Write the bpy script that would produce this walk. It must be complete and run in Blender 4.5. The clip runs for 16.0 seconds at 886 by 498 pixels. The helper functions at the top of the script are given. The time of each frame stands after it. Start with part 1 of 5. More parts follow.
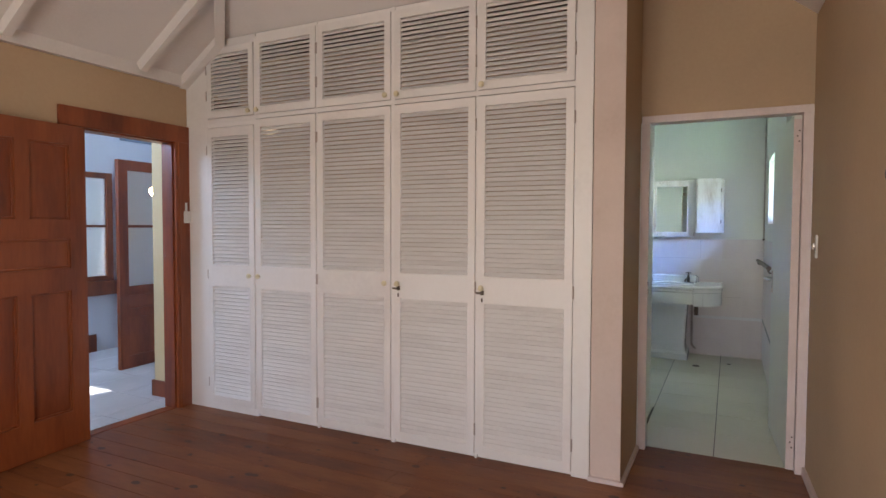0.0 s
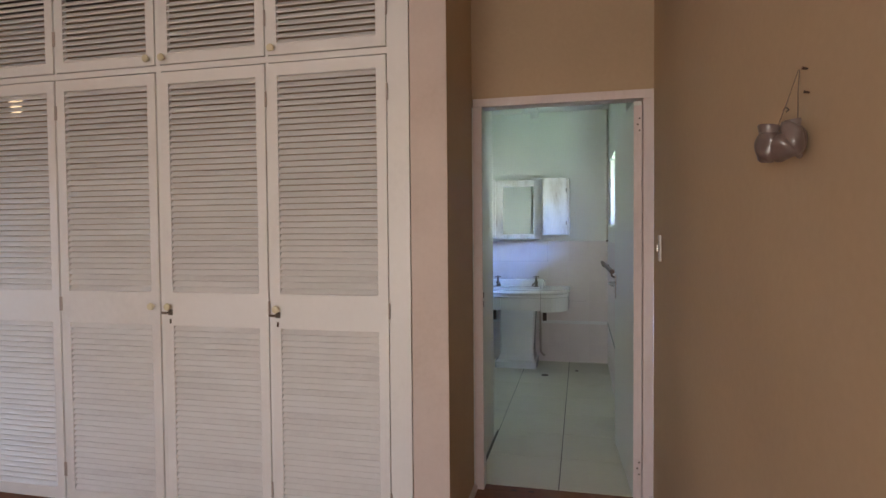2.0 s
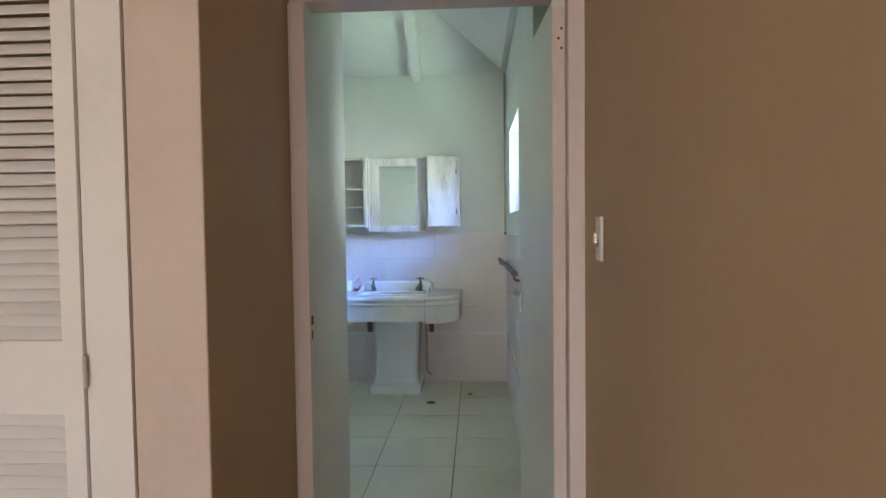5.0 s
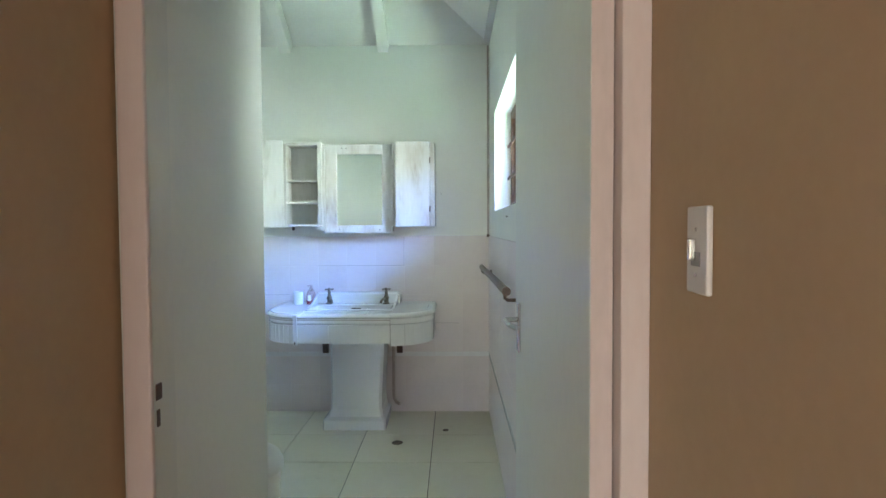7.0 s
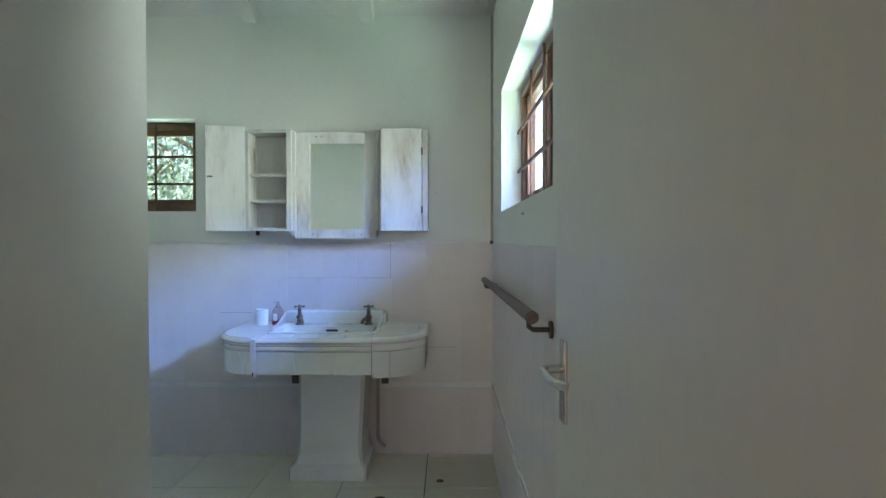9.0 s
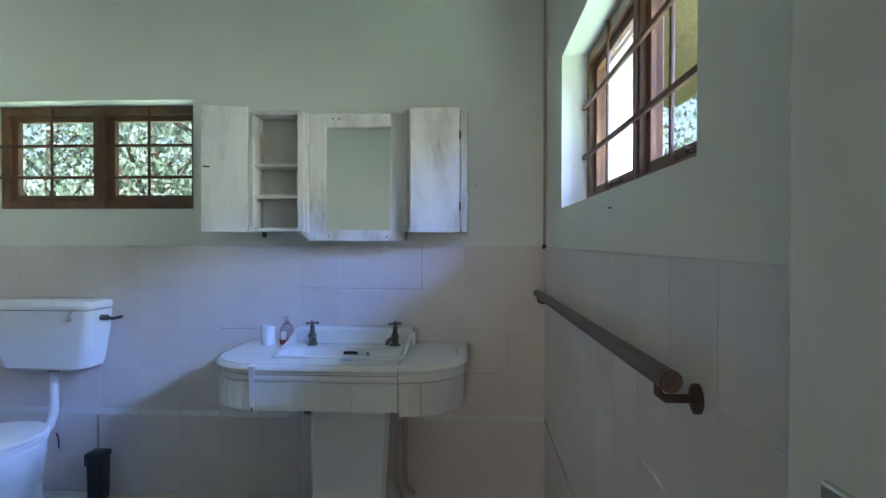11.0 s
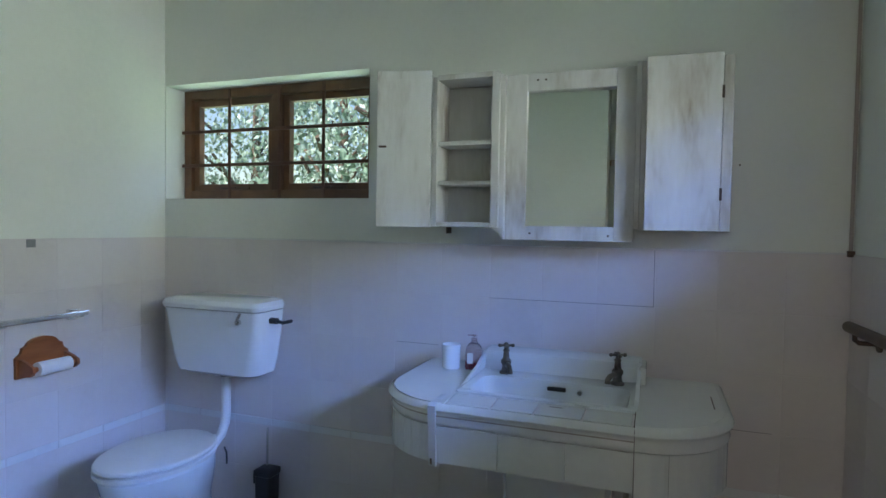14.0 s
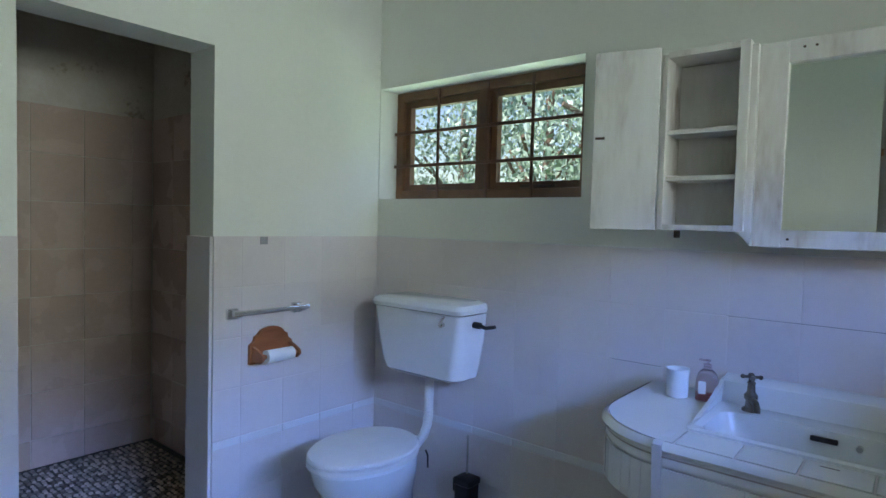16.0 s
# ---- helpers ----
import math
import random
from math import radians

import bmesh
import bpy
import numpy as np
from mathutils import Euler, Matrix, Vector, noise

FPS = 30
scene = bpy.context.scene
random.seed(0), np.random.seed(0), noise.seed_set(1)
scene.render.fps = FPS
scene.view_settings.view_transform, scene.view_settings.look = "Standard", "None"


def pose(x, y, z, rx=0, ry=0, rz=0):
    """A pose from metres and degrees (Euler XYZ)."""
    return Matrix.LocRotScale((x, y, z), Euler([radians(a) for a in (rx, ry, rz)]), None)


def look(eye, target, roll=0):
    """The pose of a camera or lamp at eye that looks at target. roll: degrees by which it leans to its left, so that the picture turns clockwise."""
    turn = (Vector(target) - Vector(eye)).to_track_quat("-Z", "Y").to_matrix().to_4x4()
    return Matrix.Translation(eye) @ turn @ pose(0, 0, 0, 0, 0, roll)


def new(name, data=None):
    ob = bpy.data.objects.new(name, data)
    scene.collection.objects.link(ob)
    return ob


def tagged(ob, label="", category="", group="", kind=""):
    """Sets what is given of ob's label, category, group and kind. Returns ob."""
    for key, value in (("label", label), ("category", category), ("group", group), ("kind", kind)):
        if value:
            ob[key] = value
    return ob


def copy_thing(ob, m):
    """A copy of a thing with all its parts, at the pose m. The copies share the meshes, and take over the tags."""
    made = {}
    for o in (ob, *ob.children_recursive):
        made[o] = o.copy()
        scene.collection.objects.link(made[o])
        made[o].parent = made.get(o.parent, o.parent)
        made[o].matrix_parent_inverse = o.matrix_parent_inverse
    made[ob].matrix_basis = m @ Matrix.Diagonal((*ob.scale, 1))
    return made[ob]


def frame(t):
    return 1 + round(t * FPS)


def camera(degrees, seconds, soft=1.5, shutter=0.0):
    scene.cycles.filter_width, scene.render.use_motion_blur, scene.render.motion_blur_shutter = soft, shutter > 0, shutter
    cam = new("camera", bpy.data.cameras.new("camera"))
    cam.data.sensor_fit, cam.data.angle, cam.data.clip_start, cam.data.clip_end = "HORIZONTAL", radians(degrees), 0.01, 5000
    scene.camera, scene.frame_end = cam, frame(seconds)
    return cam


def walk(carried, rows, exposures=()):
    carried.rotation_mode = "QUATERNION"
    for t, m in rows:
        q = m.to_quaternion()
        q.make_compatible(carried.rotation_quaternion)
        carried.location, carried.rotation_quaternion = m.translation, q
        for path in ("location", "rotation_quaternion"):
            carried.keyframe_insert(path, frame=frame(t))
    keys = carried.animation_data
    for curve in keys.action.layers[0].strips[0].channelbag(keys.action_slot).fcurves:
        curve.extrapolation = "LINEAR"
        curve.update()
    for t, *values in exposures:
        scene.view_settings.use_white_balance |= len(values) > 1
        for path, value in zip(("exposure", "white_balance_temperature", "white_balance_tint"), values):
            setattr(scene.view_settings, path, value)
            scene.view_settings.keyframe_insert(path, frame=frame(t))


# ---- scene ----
cam = camera(74.2, 16.0)
PATH = [
    (0, (0.971, 0.212, 1.389), (0.092, 2.007, 1.313), 0.2),
    (0.5, (0.988, 0.39, 1.378), (0.178, 2.217, 1.308), 0.1),
    (1, (0.967, 0.574, 1.386), (0.28, 2.451, 1.321), -0.0),
    (1.5, (0.993, 0.753, 1.378), (0.458, 2.679, 1.314), -0.3),
    (2, (1.022, 0.962, 1.38), (0.565, 2.908, 1.319), -0.5),
    (2.5, (1.049, 1.141, 1.357), (0.62, 3.093, 1.292), -0.4),
    (3, (1.041, 1.346, 1.333), (0.655, 3.308, 1.264), -0.5),
    (3.5, (1.03, 1.542, 1.335), (0.711, 3.514, 1.253), -0.5),
    (4, (1.046, 1.758, 1.329), (0.813, 3.743, 1.248), -0.6),
    (6.5, (1.038, 2.833, 1.336), (0.991, 4.831, 1.259), -0.4),
    (7, (1.042, 3.019, 1.325), (1.006, 5.017, 1.251), -0.3),
    (7.5, (1.018, 3.215, 1.307), (0.991, 5.213, 1.243), -0.3),
    (8, (1.006, 3.387, 1.297), (0.990, 5.386, 1.245), -0.2),
    (8.5, (1.026, 3.554, 1.282), (1.014, 5.553, 1.243), -0.1),
    (11, (0.958, 4.305, 1.288), (0.844, 6.300, 1.263), 0.1),
    (11.5, (0.914, 4.469, 1.308), (0.741, 6.458, 1.278), 0.1),
    (12, (0.899, 4.596, 1.310), (0.638, 6.576, 1.279), 0.3),
    (12.5, (0.860, 4.695, 1.316), (0.506, 6.660, 1.273), 0.4),
    (13, (0.797, 4.805, 1.317), (0.344, 6.750, 1.263), 0.6),
    (13.5, (0.731, 4.885, 1.324), (0.158, 6.798, 1.262), 0.8),
    (14, (0.692, 4.940, 1.329), (0.009, 6.815, 1.258), 0.9),
    (14.5, (0.650, 4.976, 1.339), (-0.151, 6.804, 1.269), 1.1),
    (15, (0.615, 5.022, 1.348), (-0.367, 6.759, 1.273), 1.3),
    (15.5, (0.589, 5.061, 1.346), (-0.549, 6.700, 1.264), 1.5),
    (16, (0.567, 5.101, 1.333), (-0.702, 6.641, 1.249), 1.5),
]
walk(cam, [(t, look(eye, target, roll)) for t, eye, target, roll in PATH],
     [(0.0, 1.28, 6500, 10), (2.0, 1.10, 6500, 10), (4.0, 1.14, 6500, 9), (6.5, 1.75, 6500, 4), (7.5, 1.5, 6500, 4), (8.5, 1.17, 6550, 5),
      (11.0, 0.60, 6600, 9), (12.5, 0.42, 6550, 9), (14.0, 0.26, 6550, 10), (16.0, 0.30, 6600, 11)])

# ---- world and light ----
world = bpy.data.worlds.new("sky")
scene.world = world
world.use_nodes = True
wt = world.node_tree
sky = wt.nodes.new("ShaderNodeTexSky")
sky.sky_type = "NISHITA"
sky.sun_disc = False
SUN_EL, SUN_ROT = radians(42), radians(192)
sky.sun_elevation, sky.sun_rotation = SUN_EL, SUN_ROT
wt.links.new(sky.outputs[0], wt.nodes["Background"].inputs[0])
wt.nodes["Background"].inputs[1].default_value = 0.15

sun = new("sun", bpy.data.lights.new("sun", "SUN"))
sun.data.energy, sun.data.angle, sun.data.color = 5.0, radians(0.5), (1.0, 0.95, 0.86)
sun_from = Vector((math.sin(SUN_ROT) * math.cos(SUN_EL), math.cos(SUN_ROT) * math.cos(SUN_EL), math.sin(SUN_EL)))
sun.matrix_world = look(sun_from * 20, (0, 0, 0))


def area_lamp(name, place, target, width, height, power, color):
    lamp = new(name, bpy.data.lights.new(name, "AREA"))
    lamp.data.shape, lamp.data.size, lamp.data.size_y = "RECTANGLE", width, height
    lamp.data.energy, lamp.data.color = power, color
    lamp.matrix_world = look(place, target)
    return lamp


area_lamp("skylight_bath_north", (-1.04, 8.3, 2.95), (-1.0, 6.6, 1.0), 1.6, 0.9, 36, (0.42, 0.62, 1.0))
area_lamp("garden_light_bath_north", (-1.04, 8.3, 0.9), (-0.9, 6.6, 2.2), 2.6, 1.2, 32, (0.68, 1.0, 0.72))
area_lamp("skylight_bath_east", (6.0, 4.2, 4.3), (0.6, 6.0, 1.2), 6.0, 1.6, 1600, (0.20, 0.37, 1.0))
area_lamp("garden_light_bath_east", (1.95, 5.75, 0.95), (0.6, 5.9, 2.3), 1.6, 0.6, 24, (0.68, 1.0, 0.72))
area_lamp("garden_light_far_east", (4.0, 5.7, 1.75), (-3.0, 6.0, 1.45), 3.6, 1.7, 165, (0.84, 0.96, 0.90))
area_lamp("skylight_bedroom_south", (0.1, -2.15, 1.45), (-0.3, 3.4, 1.2), 2.4, 1.5, 38, (1.0, 0.88, 0.87))
# Added bluish fill lamp hung inside the hall, with no opening behind it
area_lamp("skylight_hall", (-4.5, 1.75, 2.7), (-5.0, 4.6, 2.2), 1.2, 0.7, 24, (0.50, 0.68, 1.0))

scene.view_settings.exposure = 0.0


# ---- materials ----
def material(name, color=(0.8, 0.8, 0.8), rough=0.5, metal=0.0):
    m = bpy.data.materials.new(name)
    m.use_nodes = True
    b = m.node_tree.nodes["Principled BSDF"]
    b.inputs["Base Color"].default_value = (*color, 1)
    b.inputs["Roughness"].default_value = rough
    b.inputs["Metallic"].default_value = metal
    return m


def surface(name, stops, rough=(0.5, 0.6), scale=3.0, fine=60.0, bump=0.1, stretch=(1, 1, 1), metal=0.0, spread=0.0, detail=6, coat=0.0, distance=0.002):
    """Two scales of noise drive the colour ramp, roughness and bump; spread varies each piece by its own random value."""
    m = material(name, stops[0][1], rough[0], metal)
    t = m.node_tree
    n, link = t.nodes, t.links.new
    b = n["Principled BSDF"]
    co = n.new("ShaderNodeTexCoord")
    mp = n.new("ShaderNodeMapping")
    mp.inputs["Scale"].default_value = stretch
    info = n.new("ShaderNodeObjectInfo")
    shift = n.new("ShaderNodeVectorMath")
    shift.operation = "MULTIPLY_ADD"
    link(info.outputs["Random"], shift.inputs[0])
    shift.inputs[1].default_value = (7.3, 3.1, 5.7)
    link(co.outputs["Object"], shift.inputs[2])
    link(shift.outputs[0], mp.inputs["Vector"])
    big, small = n.new("ShaderNodeTexNoise"), n.new("ShaderNodeTexNoise")
    big.inputs["Scale"].default_value, big.inputs["Detail"].default_value = scale, detail
    small.inputs["Scale"].default_value, small.inputs["Detail"].default_value = fine, 4
    link(mp.outputs[0], big.inputs["Vector"])
    link(mp.outputs[0], small.inputs["Vector"])
    mix = n.new("ShaderNodeMath")
    mix.operation = "MULTIPLY_ADD"
    link(small.outputs["Fac"], mix.inputs[0])
    mix.inputs[1].default_value = 0.3
    link(big.outputs["Fac"], mix.inputs[2])
    last = mix
    if spread:
        add = n.new("ShaderNodeMath")
        add.operation = "MULTIPLY_ADD"
        link(info.outputs["Random"], add.inputs[0])
        add.inputs[1].default_value = spread
        link(mix.outputs[0], add.inputs[2])
        sub = n.new("ShaderNodeMath")
        sub.operation = "SUBTRACT"
        link(add.outputs[0], sub.inputs[0])
        sub.inputs[1].default_value = spread / 2
        last = sub
    ramp = n.new("ShaderNodeValToRGB")
    e = ramp.color_ramp.elements
    while len(e) < len(stops):
        e.new(0.5)
    for item, (p, c) in zip(e, stops):
        item.position, item.color = p, (*c, 1)
    link(last.outputs[0], ramp.inputs[0])
    link(ramp.outputs[0], b.inputs["Base Color"])
    rr = n.new("ShaderNodeMapRange")
    rr.inputs["To Min"].default_value, rr.inputs["To Max"].default_value = rough
    link(big.outputs["Fac"], rr.inputs["Value"])
    link(rr.outputs[0], b.inputs["Roughness"])
    if coat:
        b.inputs["Coat Weight"].default_value = coat
        b.inputs["Coat Roughness"].default_value = 0.15
    if bump:
        bp = n.new("ShaderNodeBump")
        bp.inputs["Strength"].default_value, bp.inputs["Distance"].default_value = bump, distance
        link(mix.outputs[0], bp.inputs["Height"])
        link(bp.outputs[0], b.inputs["Normal"])
    return m


PLASTER = surface("tan_plaster", [(0.35, (0.44, 0.325, 0.205)), (0.65, (0.49, 0.36, 0.23)), (0.85, (0.52, 0.39, 0.25))], (0.65, 0.85), 1.3, 45, 0.25, distance=0.003)
BATH_WALL = surface("cream_bath_plaster", [(0.35, (0.70, 0.71, 0.66)), (0.65, (0.76, 0.77, 0.71)), (0.85, (0.78, 0.79, 0.74))], (0.5, 0.7), 1.5, 50, 0.2, distance=0.003)
SHOWER_WALL = surface("stained_shower_plaster", [(0.42, (0.46, 0.38, 0.26)), (0.5, (0.70, 0.64, 0.53)), (0.8, (0.80, 0.76, 0.68))], (0.6, 0.8), 4, 50, 0.2)
CEILING = surface("white_ceiling_boards", [(0.35, (0.68, 0.66, 0.63)), (0.65, (0.76, 0.74, 0.71)), (0.85, (0.78, 0.76, 0.73))], (0.5, 0.7), 2, 60, 0.1)
WHITE_PAINT = surface("white_gloss_paint", [(0.35, (0.68, 0.66, 0.64)), (0.6, (0.76, 0.745, 0.72)), (0.85, (0.79, 0.78, 0.76))], (0.32, 0.5), 2, 40, 0.12, (1, 1, 1), spread=0.1)
FRAME_PAINT = surface("pale_pink_frame_paint", [(0.3, (0.56, 0.48, 0.45)), (0.6, (0.68, 0.59, 0.56)), (0.85, (0.73, 0.66, 0.63))], (0.35, 0.55), 3, 60, 0.15, (1, 1, 0.3))
DOOR_PAINT = surface("off_white_door_paint", [(0.35, (0.64, 0.66, 0.61)), (0.65, (0.71, 0.73, 0.68)), (0.85, (0.74, 0.76, 0.71))], (0.3, 0.45), 1.2, 50, 0.1, (1, 1, 0.4))
WASHED = surface("whitewashed_pine", [(0.40, (0.33, 0.26, 0.21)), (0.48, (0.49, 0.455, 0.41)), (0.62, (0.62, 0.605, 0.575)), (0.85, (0.71, 0.70, 0.68))], (0.5, 0.7), 3.2, 26, 0.3, (2.6, 2.6, 0.6))
# Brighter copy of the whitewash: light on the open door put into its colour
WASHED_LIT = surface("whitewashed_pine_lit", [(0.40, (0.44, 0.41, 0.37)), (0.47, (0.62, 0.605, 0.575)), (0.60, (0.72, 0.715, 0.69)), (0.85, (0.78, 0.78, 0.765))], (0.5, 0.7), 4, 26, 0.3, (2.6, 2.6, 0.6))
RED_WOOD = surface("red_brown_varnished_wood", [(0.3, (0.085, 0.014, 0.004)), (0.55, (0.19, 0.040, 0.010)), (0.85, (0.29, 0.075, 0.020))], (0.28, 0.45), 2.2, 18, 0.12, (3, 3, 0.5), spread=0.1, coat=0.25)
WINDOW_WOOD = surface("brown_window_wood", [(0.3, (0.050, 0.018, 0.008)), (0.55, (0.105, 0.043, 0.019)), (0.8, (0.18, 0.082, 0.036))], (0.35, 0.5), 5, 30, 0.2, (1, 1, 1), coat=0.2)
BAR_PAINT = surface("maroon_bar_paint", [(0.3, (0.075, 0.030, 0.018)), (0.8, (0.12, 0.048, 0.028))], (0.4, 0.55), 6, 60, 0.2)
PLANK = surface("oiled_pine_board", [(0.30, (0.085, 0.024, 0.008)), (0.5, (0.155, 0.047, 0.014)), (0.66, (0.20, 0.066, 0.020)), (0.85, (0.26, 0.098, 0.034))], (0.38, 0.55), 1.8, 14, 0.15, (0.8, 3.5, 3.5), spread=0.14)
# Colour of real knots, and of shade painted inside the wardrobe and board gaps
KNOT_SHADE = surface("dark_knot_and_gap_shade", [(0.3, (0.025, 0.009, 0.004)), (0.7, (0.07, 0.024, 0.01))], (0.35, 0.5), 30, 90, 0.1)
TILE = surface("pale_pink_wall_tile", [(0.3, (0.60, 0.545, 0.53)), (0.55, (0.655, 0.60, 0.585)), (0.85, (0.69, 0.64, 0.62))], (0.30, 0.42), 3, 40, 0.05, spread=0.05)
STRIP = surface("white_border_tile", [(0.3, (0.66, 0.66, 0.66)), (0.7, (0.76, 0.76, 0.76))], (0.15, 0.3), 5, 40, 0.05, spread=0.1)
GROUT = surface("grey_beige_grout", [(0.3, (0.62, 0.57, 0.555)), (0.7, (0.68, 0.625, 0.61))], (0.7, 0.9), 8, 80, 0.3)
DARK_GROUT = surface("dirty_floor_grout", [(0.3, (0.055, 0.05, 0.042)), (0.7, (0.12, 0.105, 0.085))], (0.7, 0.9), 8, 80, 0.3)
FLOOR_TILE = surface("cream_floor_tile", [(0.25, (0.54, 0.515, 0.41)), (0.5, (0.62, 0.60, 0.485)), (0.85, (0.68, 0.655, 0.55))], (0.30, 0.40), 2.4, 30, 0.06, spread=0.12)
HALL_TILE = surface("pale_hall_tile", [(0.3, (0.56, 0.56, 0.58)), (0.8, (0.66, 0.66, 0.68))], (0.18, 0.3), 2, 30, 0.05, spread=0.1)
SHOWER_TILE = surface("dusty_pink_shower_tile", [(0.3, (0.66, 0.50, 0.41)), (0.6, (0.72, 0.56, 0.47)), (0.85, (0.76, 0.61, 0.53))], (0.2, 0.35), 3, 40, 0.06, spread=0.2)
PORCELAIN = surface("white_porcelain", [(0.3, (0.74, 0.77, 0.78)), (0.8, (0.80, 0.82, 0.83))], (0.06, 0.14), 3, 50, 0.02)
TOP_TILE = surface("white_glazed_counter_tile", [(0.3, (0.71, 0.72, 0.70)), (0.8, (0.80, 0.80, 0.77))], (0.08, 0.18), 3, 50, 0.03, spread=0.1)
CHROME = surface("worn_chrome", [(0.3, (0.55, 0.54, 0.52)), (0.8, (0.72, 0.71, 0.70))], (0.12, 0.28), 20, 90, 0.05, metal=1.0)
OLD_BRASS = surface("tarnished_tap_metal", [(0.3, (0.06, 0.05, 0.042)), (0.8, (0.22, 0.195, 0.165))], (0.2, 0.4), 30, 90, 0.1, metal=1.0)
RAIL_WOOD = surface("weathered_brown_rail", [(0.3, (0.045, 0.026, 0.018)), (0.6, (0.075, 0.045, 0.032)), (0.85, (0.12, 0.075, 0.052))], (0.35, 0.5), 8, 40, 0.2, (5, 0.7, 5))
IRON = surface("dark_bracket_iron", [(0.3, (0.045, 0.035, 0.03)), (0.8, (0.12, 0.08, 0.06))], (0.4, 0.6), 20, 80, 0.2, metal=0.6)
BLACK_PLASTIC = surface("black_plastic", [(0.3, (0.012, 0.012, 0.014)), (0.8, (0.03, 0.03, 0.033))], (0.3, 0.5), 10, 80, 0.1)
WHITE_PLASTIC = surface("white_plastic", [(0.3, (0.70, 0.69, 0.66)), (0.8, (0.77, 0.76, 0.73))], (0.3, 0.45), 10, 80, 0.05)
KNOB_MAT = surface("cream_knob_paint", [(0.3, (0.60, 0.55, 0.36)), (0.8, (0.70, 0.65, 0.46))], (0.3, 0.45), 20, 80, 0.05)
ORANGE_WOOD = surface("orange_varnished_wood", [(0.3, (0.19, 0.055, 0.015)), (0.8, (0.36, 0.12, 0.035))], (0.3, 0.45), 8, 50, 0.2, (1, 0.6, 4))
PAPER = surface("white_paper", [(0.3, (0.74, 0.74, 0.76)), (0.8, (0.80, 0.80, 0.82))], (0.8, 0.95), 30, 120, 0.2)
POTTERY = surface("glazed_grey_brown_pottery", [(0.3, (0.045, 0.03, 0.024)), (0.55, (0.12, 0.085, 0.075)), (0.85, (0.22, 0.175, 0.165))], (0.2, 0.45), 12, 60, 0.4, coat=0.3)
GREY_PLASTIC = surface("grey_plastic", [(0.3, (0.20, 0.20, 0.21)), (0.8, (0.30, 0.30, 0.31))], (0.4, 0.5), 10, 80, 0.05)
YELLOW_WALL = surface("cream_yellow_plaster", [(0.3, (0.62, 0.50, 0.27)), (0.8, (0.70, 0.57, 0.33))], (0.6, 0.8), 1.5, 50, 0.2)
HALL_WALL = surface("white_hall_plaster", [(0.3, (0.70, 0.72, 0.76)), (0.8, (0.77, 0.79, 0.82))], (0.6, 0.8), 1.5, 50, 0.2)
OUTER_WALL = surface("white_outer_plaster", [(0.3, (0.66, 0.64, 0.60)), (0.8, (0.78, 0.76, 0.72))], (0.7, 0.9), 2, 40, 0.4)
THATCH = surface("dry_thatch", [(0.3, (0.26, 0.17, 0.08)), (0.55, (0.42, 0.30, 0.16)), (0.85, (0.55, 0.42, 0.25))], (0.8, 0.95), 5, 60, 0.8, (1, 9, 9), distance=0.01)
LAWN = surface("lawn_grass", [(0.3, (0.05, 0.09, 0.02)), (0.6, (0.09, 0.15, 0.035)), (0.85, (0.16, 0.20, 0.06))], (0.8, 0.95), 0.8, 30, 0.6)
BARK = surface("grey_brown_bark", [(0.3, (0.06, 0.04, 0.03)), (0.8, (0.16, 0.12, 0.09))], (0.8, 0.95), 6, 50, 0.8)
GALVANIZED = surface("dull_pipe_paint", [(0.3, (0.36, 0.30, 0.27)), (0.8, (0.46, 0.40, 0.36))], (0.35, 0.5), 10, 60, 0.1)

JOINT_DIRT = surface("dark_joint_dirt", [(0.3, (0.09, 0.07, 0.06)), (0.7, (0.30, 0.26, 0.25))], (0.7, 0.9), 14, 90, 0.1)
LEAF = material("sunlit_leaf", (0.17, 0.26, 0.14), 0.5)
_n = LEAF.node_tree
_r, _g = _n.nodes.new("ShaderNodeNewGeometry"), _n.nodes.new("ShaderNodeValToRGB")
_n.links.new(_r.outputs["Random Per Island"], _g.inputs[0])
for _e, (_p, _c) in zip([_g.color_ramp.elements[0], _g.color_ramp.elements.new(0.5), _g.color_ramp.elements[-1]], [(0.0, (0.09, 0.16, 0.11)), (0.5, (0.25, 0.37, 0.28)), (1.0, (0.56, 0.68, 0.60))]):
    _e.position, _e.color = _p, (*_c, 1)
_n.links.new(_g.outputs[0], _n.nodes["Principled BSDF"].inputs["Base Color"])
_n.nodes["Principled BSDF"].inputs["Roughness"].default_value = 0.3

GLASS = material("clear_glass", (1, 1, 1), 0.02)
GLASS.node_tree.nodes["Principled BSDF"].inputs["Transmission Weight"].default_value = 1.0
GLASS.node_tree.nodes["Principled BSDF"].inputs["IOR"].default_value = 1.05
FROSTED = material("frosted_glass", (0.80, 0.84, 0.88), 0.35)
FROSTED.node_tree.nodes["Principled BSDF"].inputs["Transmission Weight"].default_value = 0.55
MIRROR = material("mirror_silver", (0.86, 0.88, 0.85), 0.015, 1.0)
SOAP = material("pink_soap", (0.75, 0.04, 0.08), 0.08)
SOAP.node_tree.nodes["Principled BSDF"].inputs["Transmission Weight"].default_value = 0.5
BOTTLE = material("clear_pink_plastic", (0.95, 0.80, 0.84), 0.08)
BOTTLE.node_tree.nodes["Principled BSDF"].inputs["Transmission Weight"].default_value = 0.85
BULB = material("lit_bulb", (1, 0.9, 0.7), 0.4)
BULB.node_tree.nodes["Principled BSDF"].inputs["Emission Color"].default_value = (1.0, 0.72, 0.36, 1)
BULB.node_tree.nodes["Principled BSDF"].inputs["Emission Strength"].default_value = 60.0


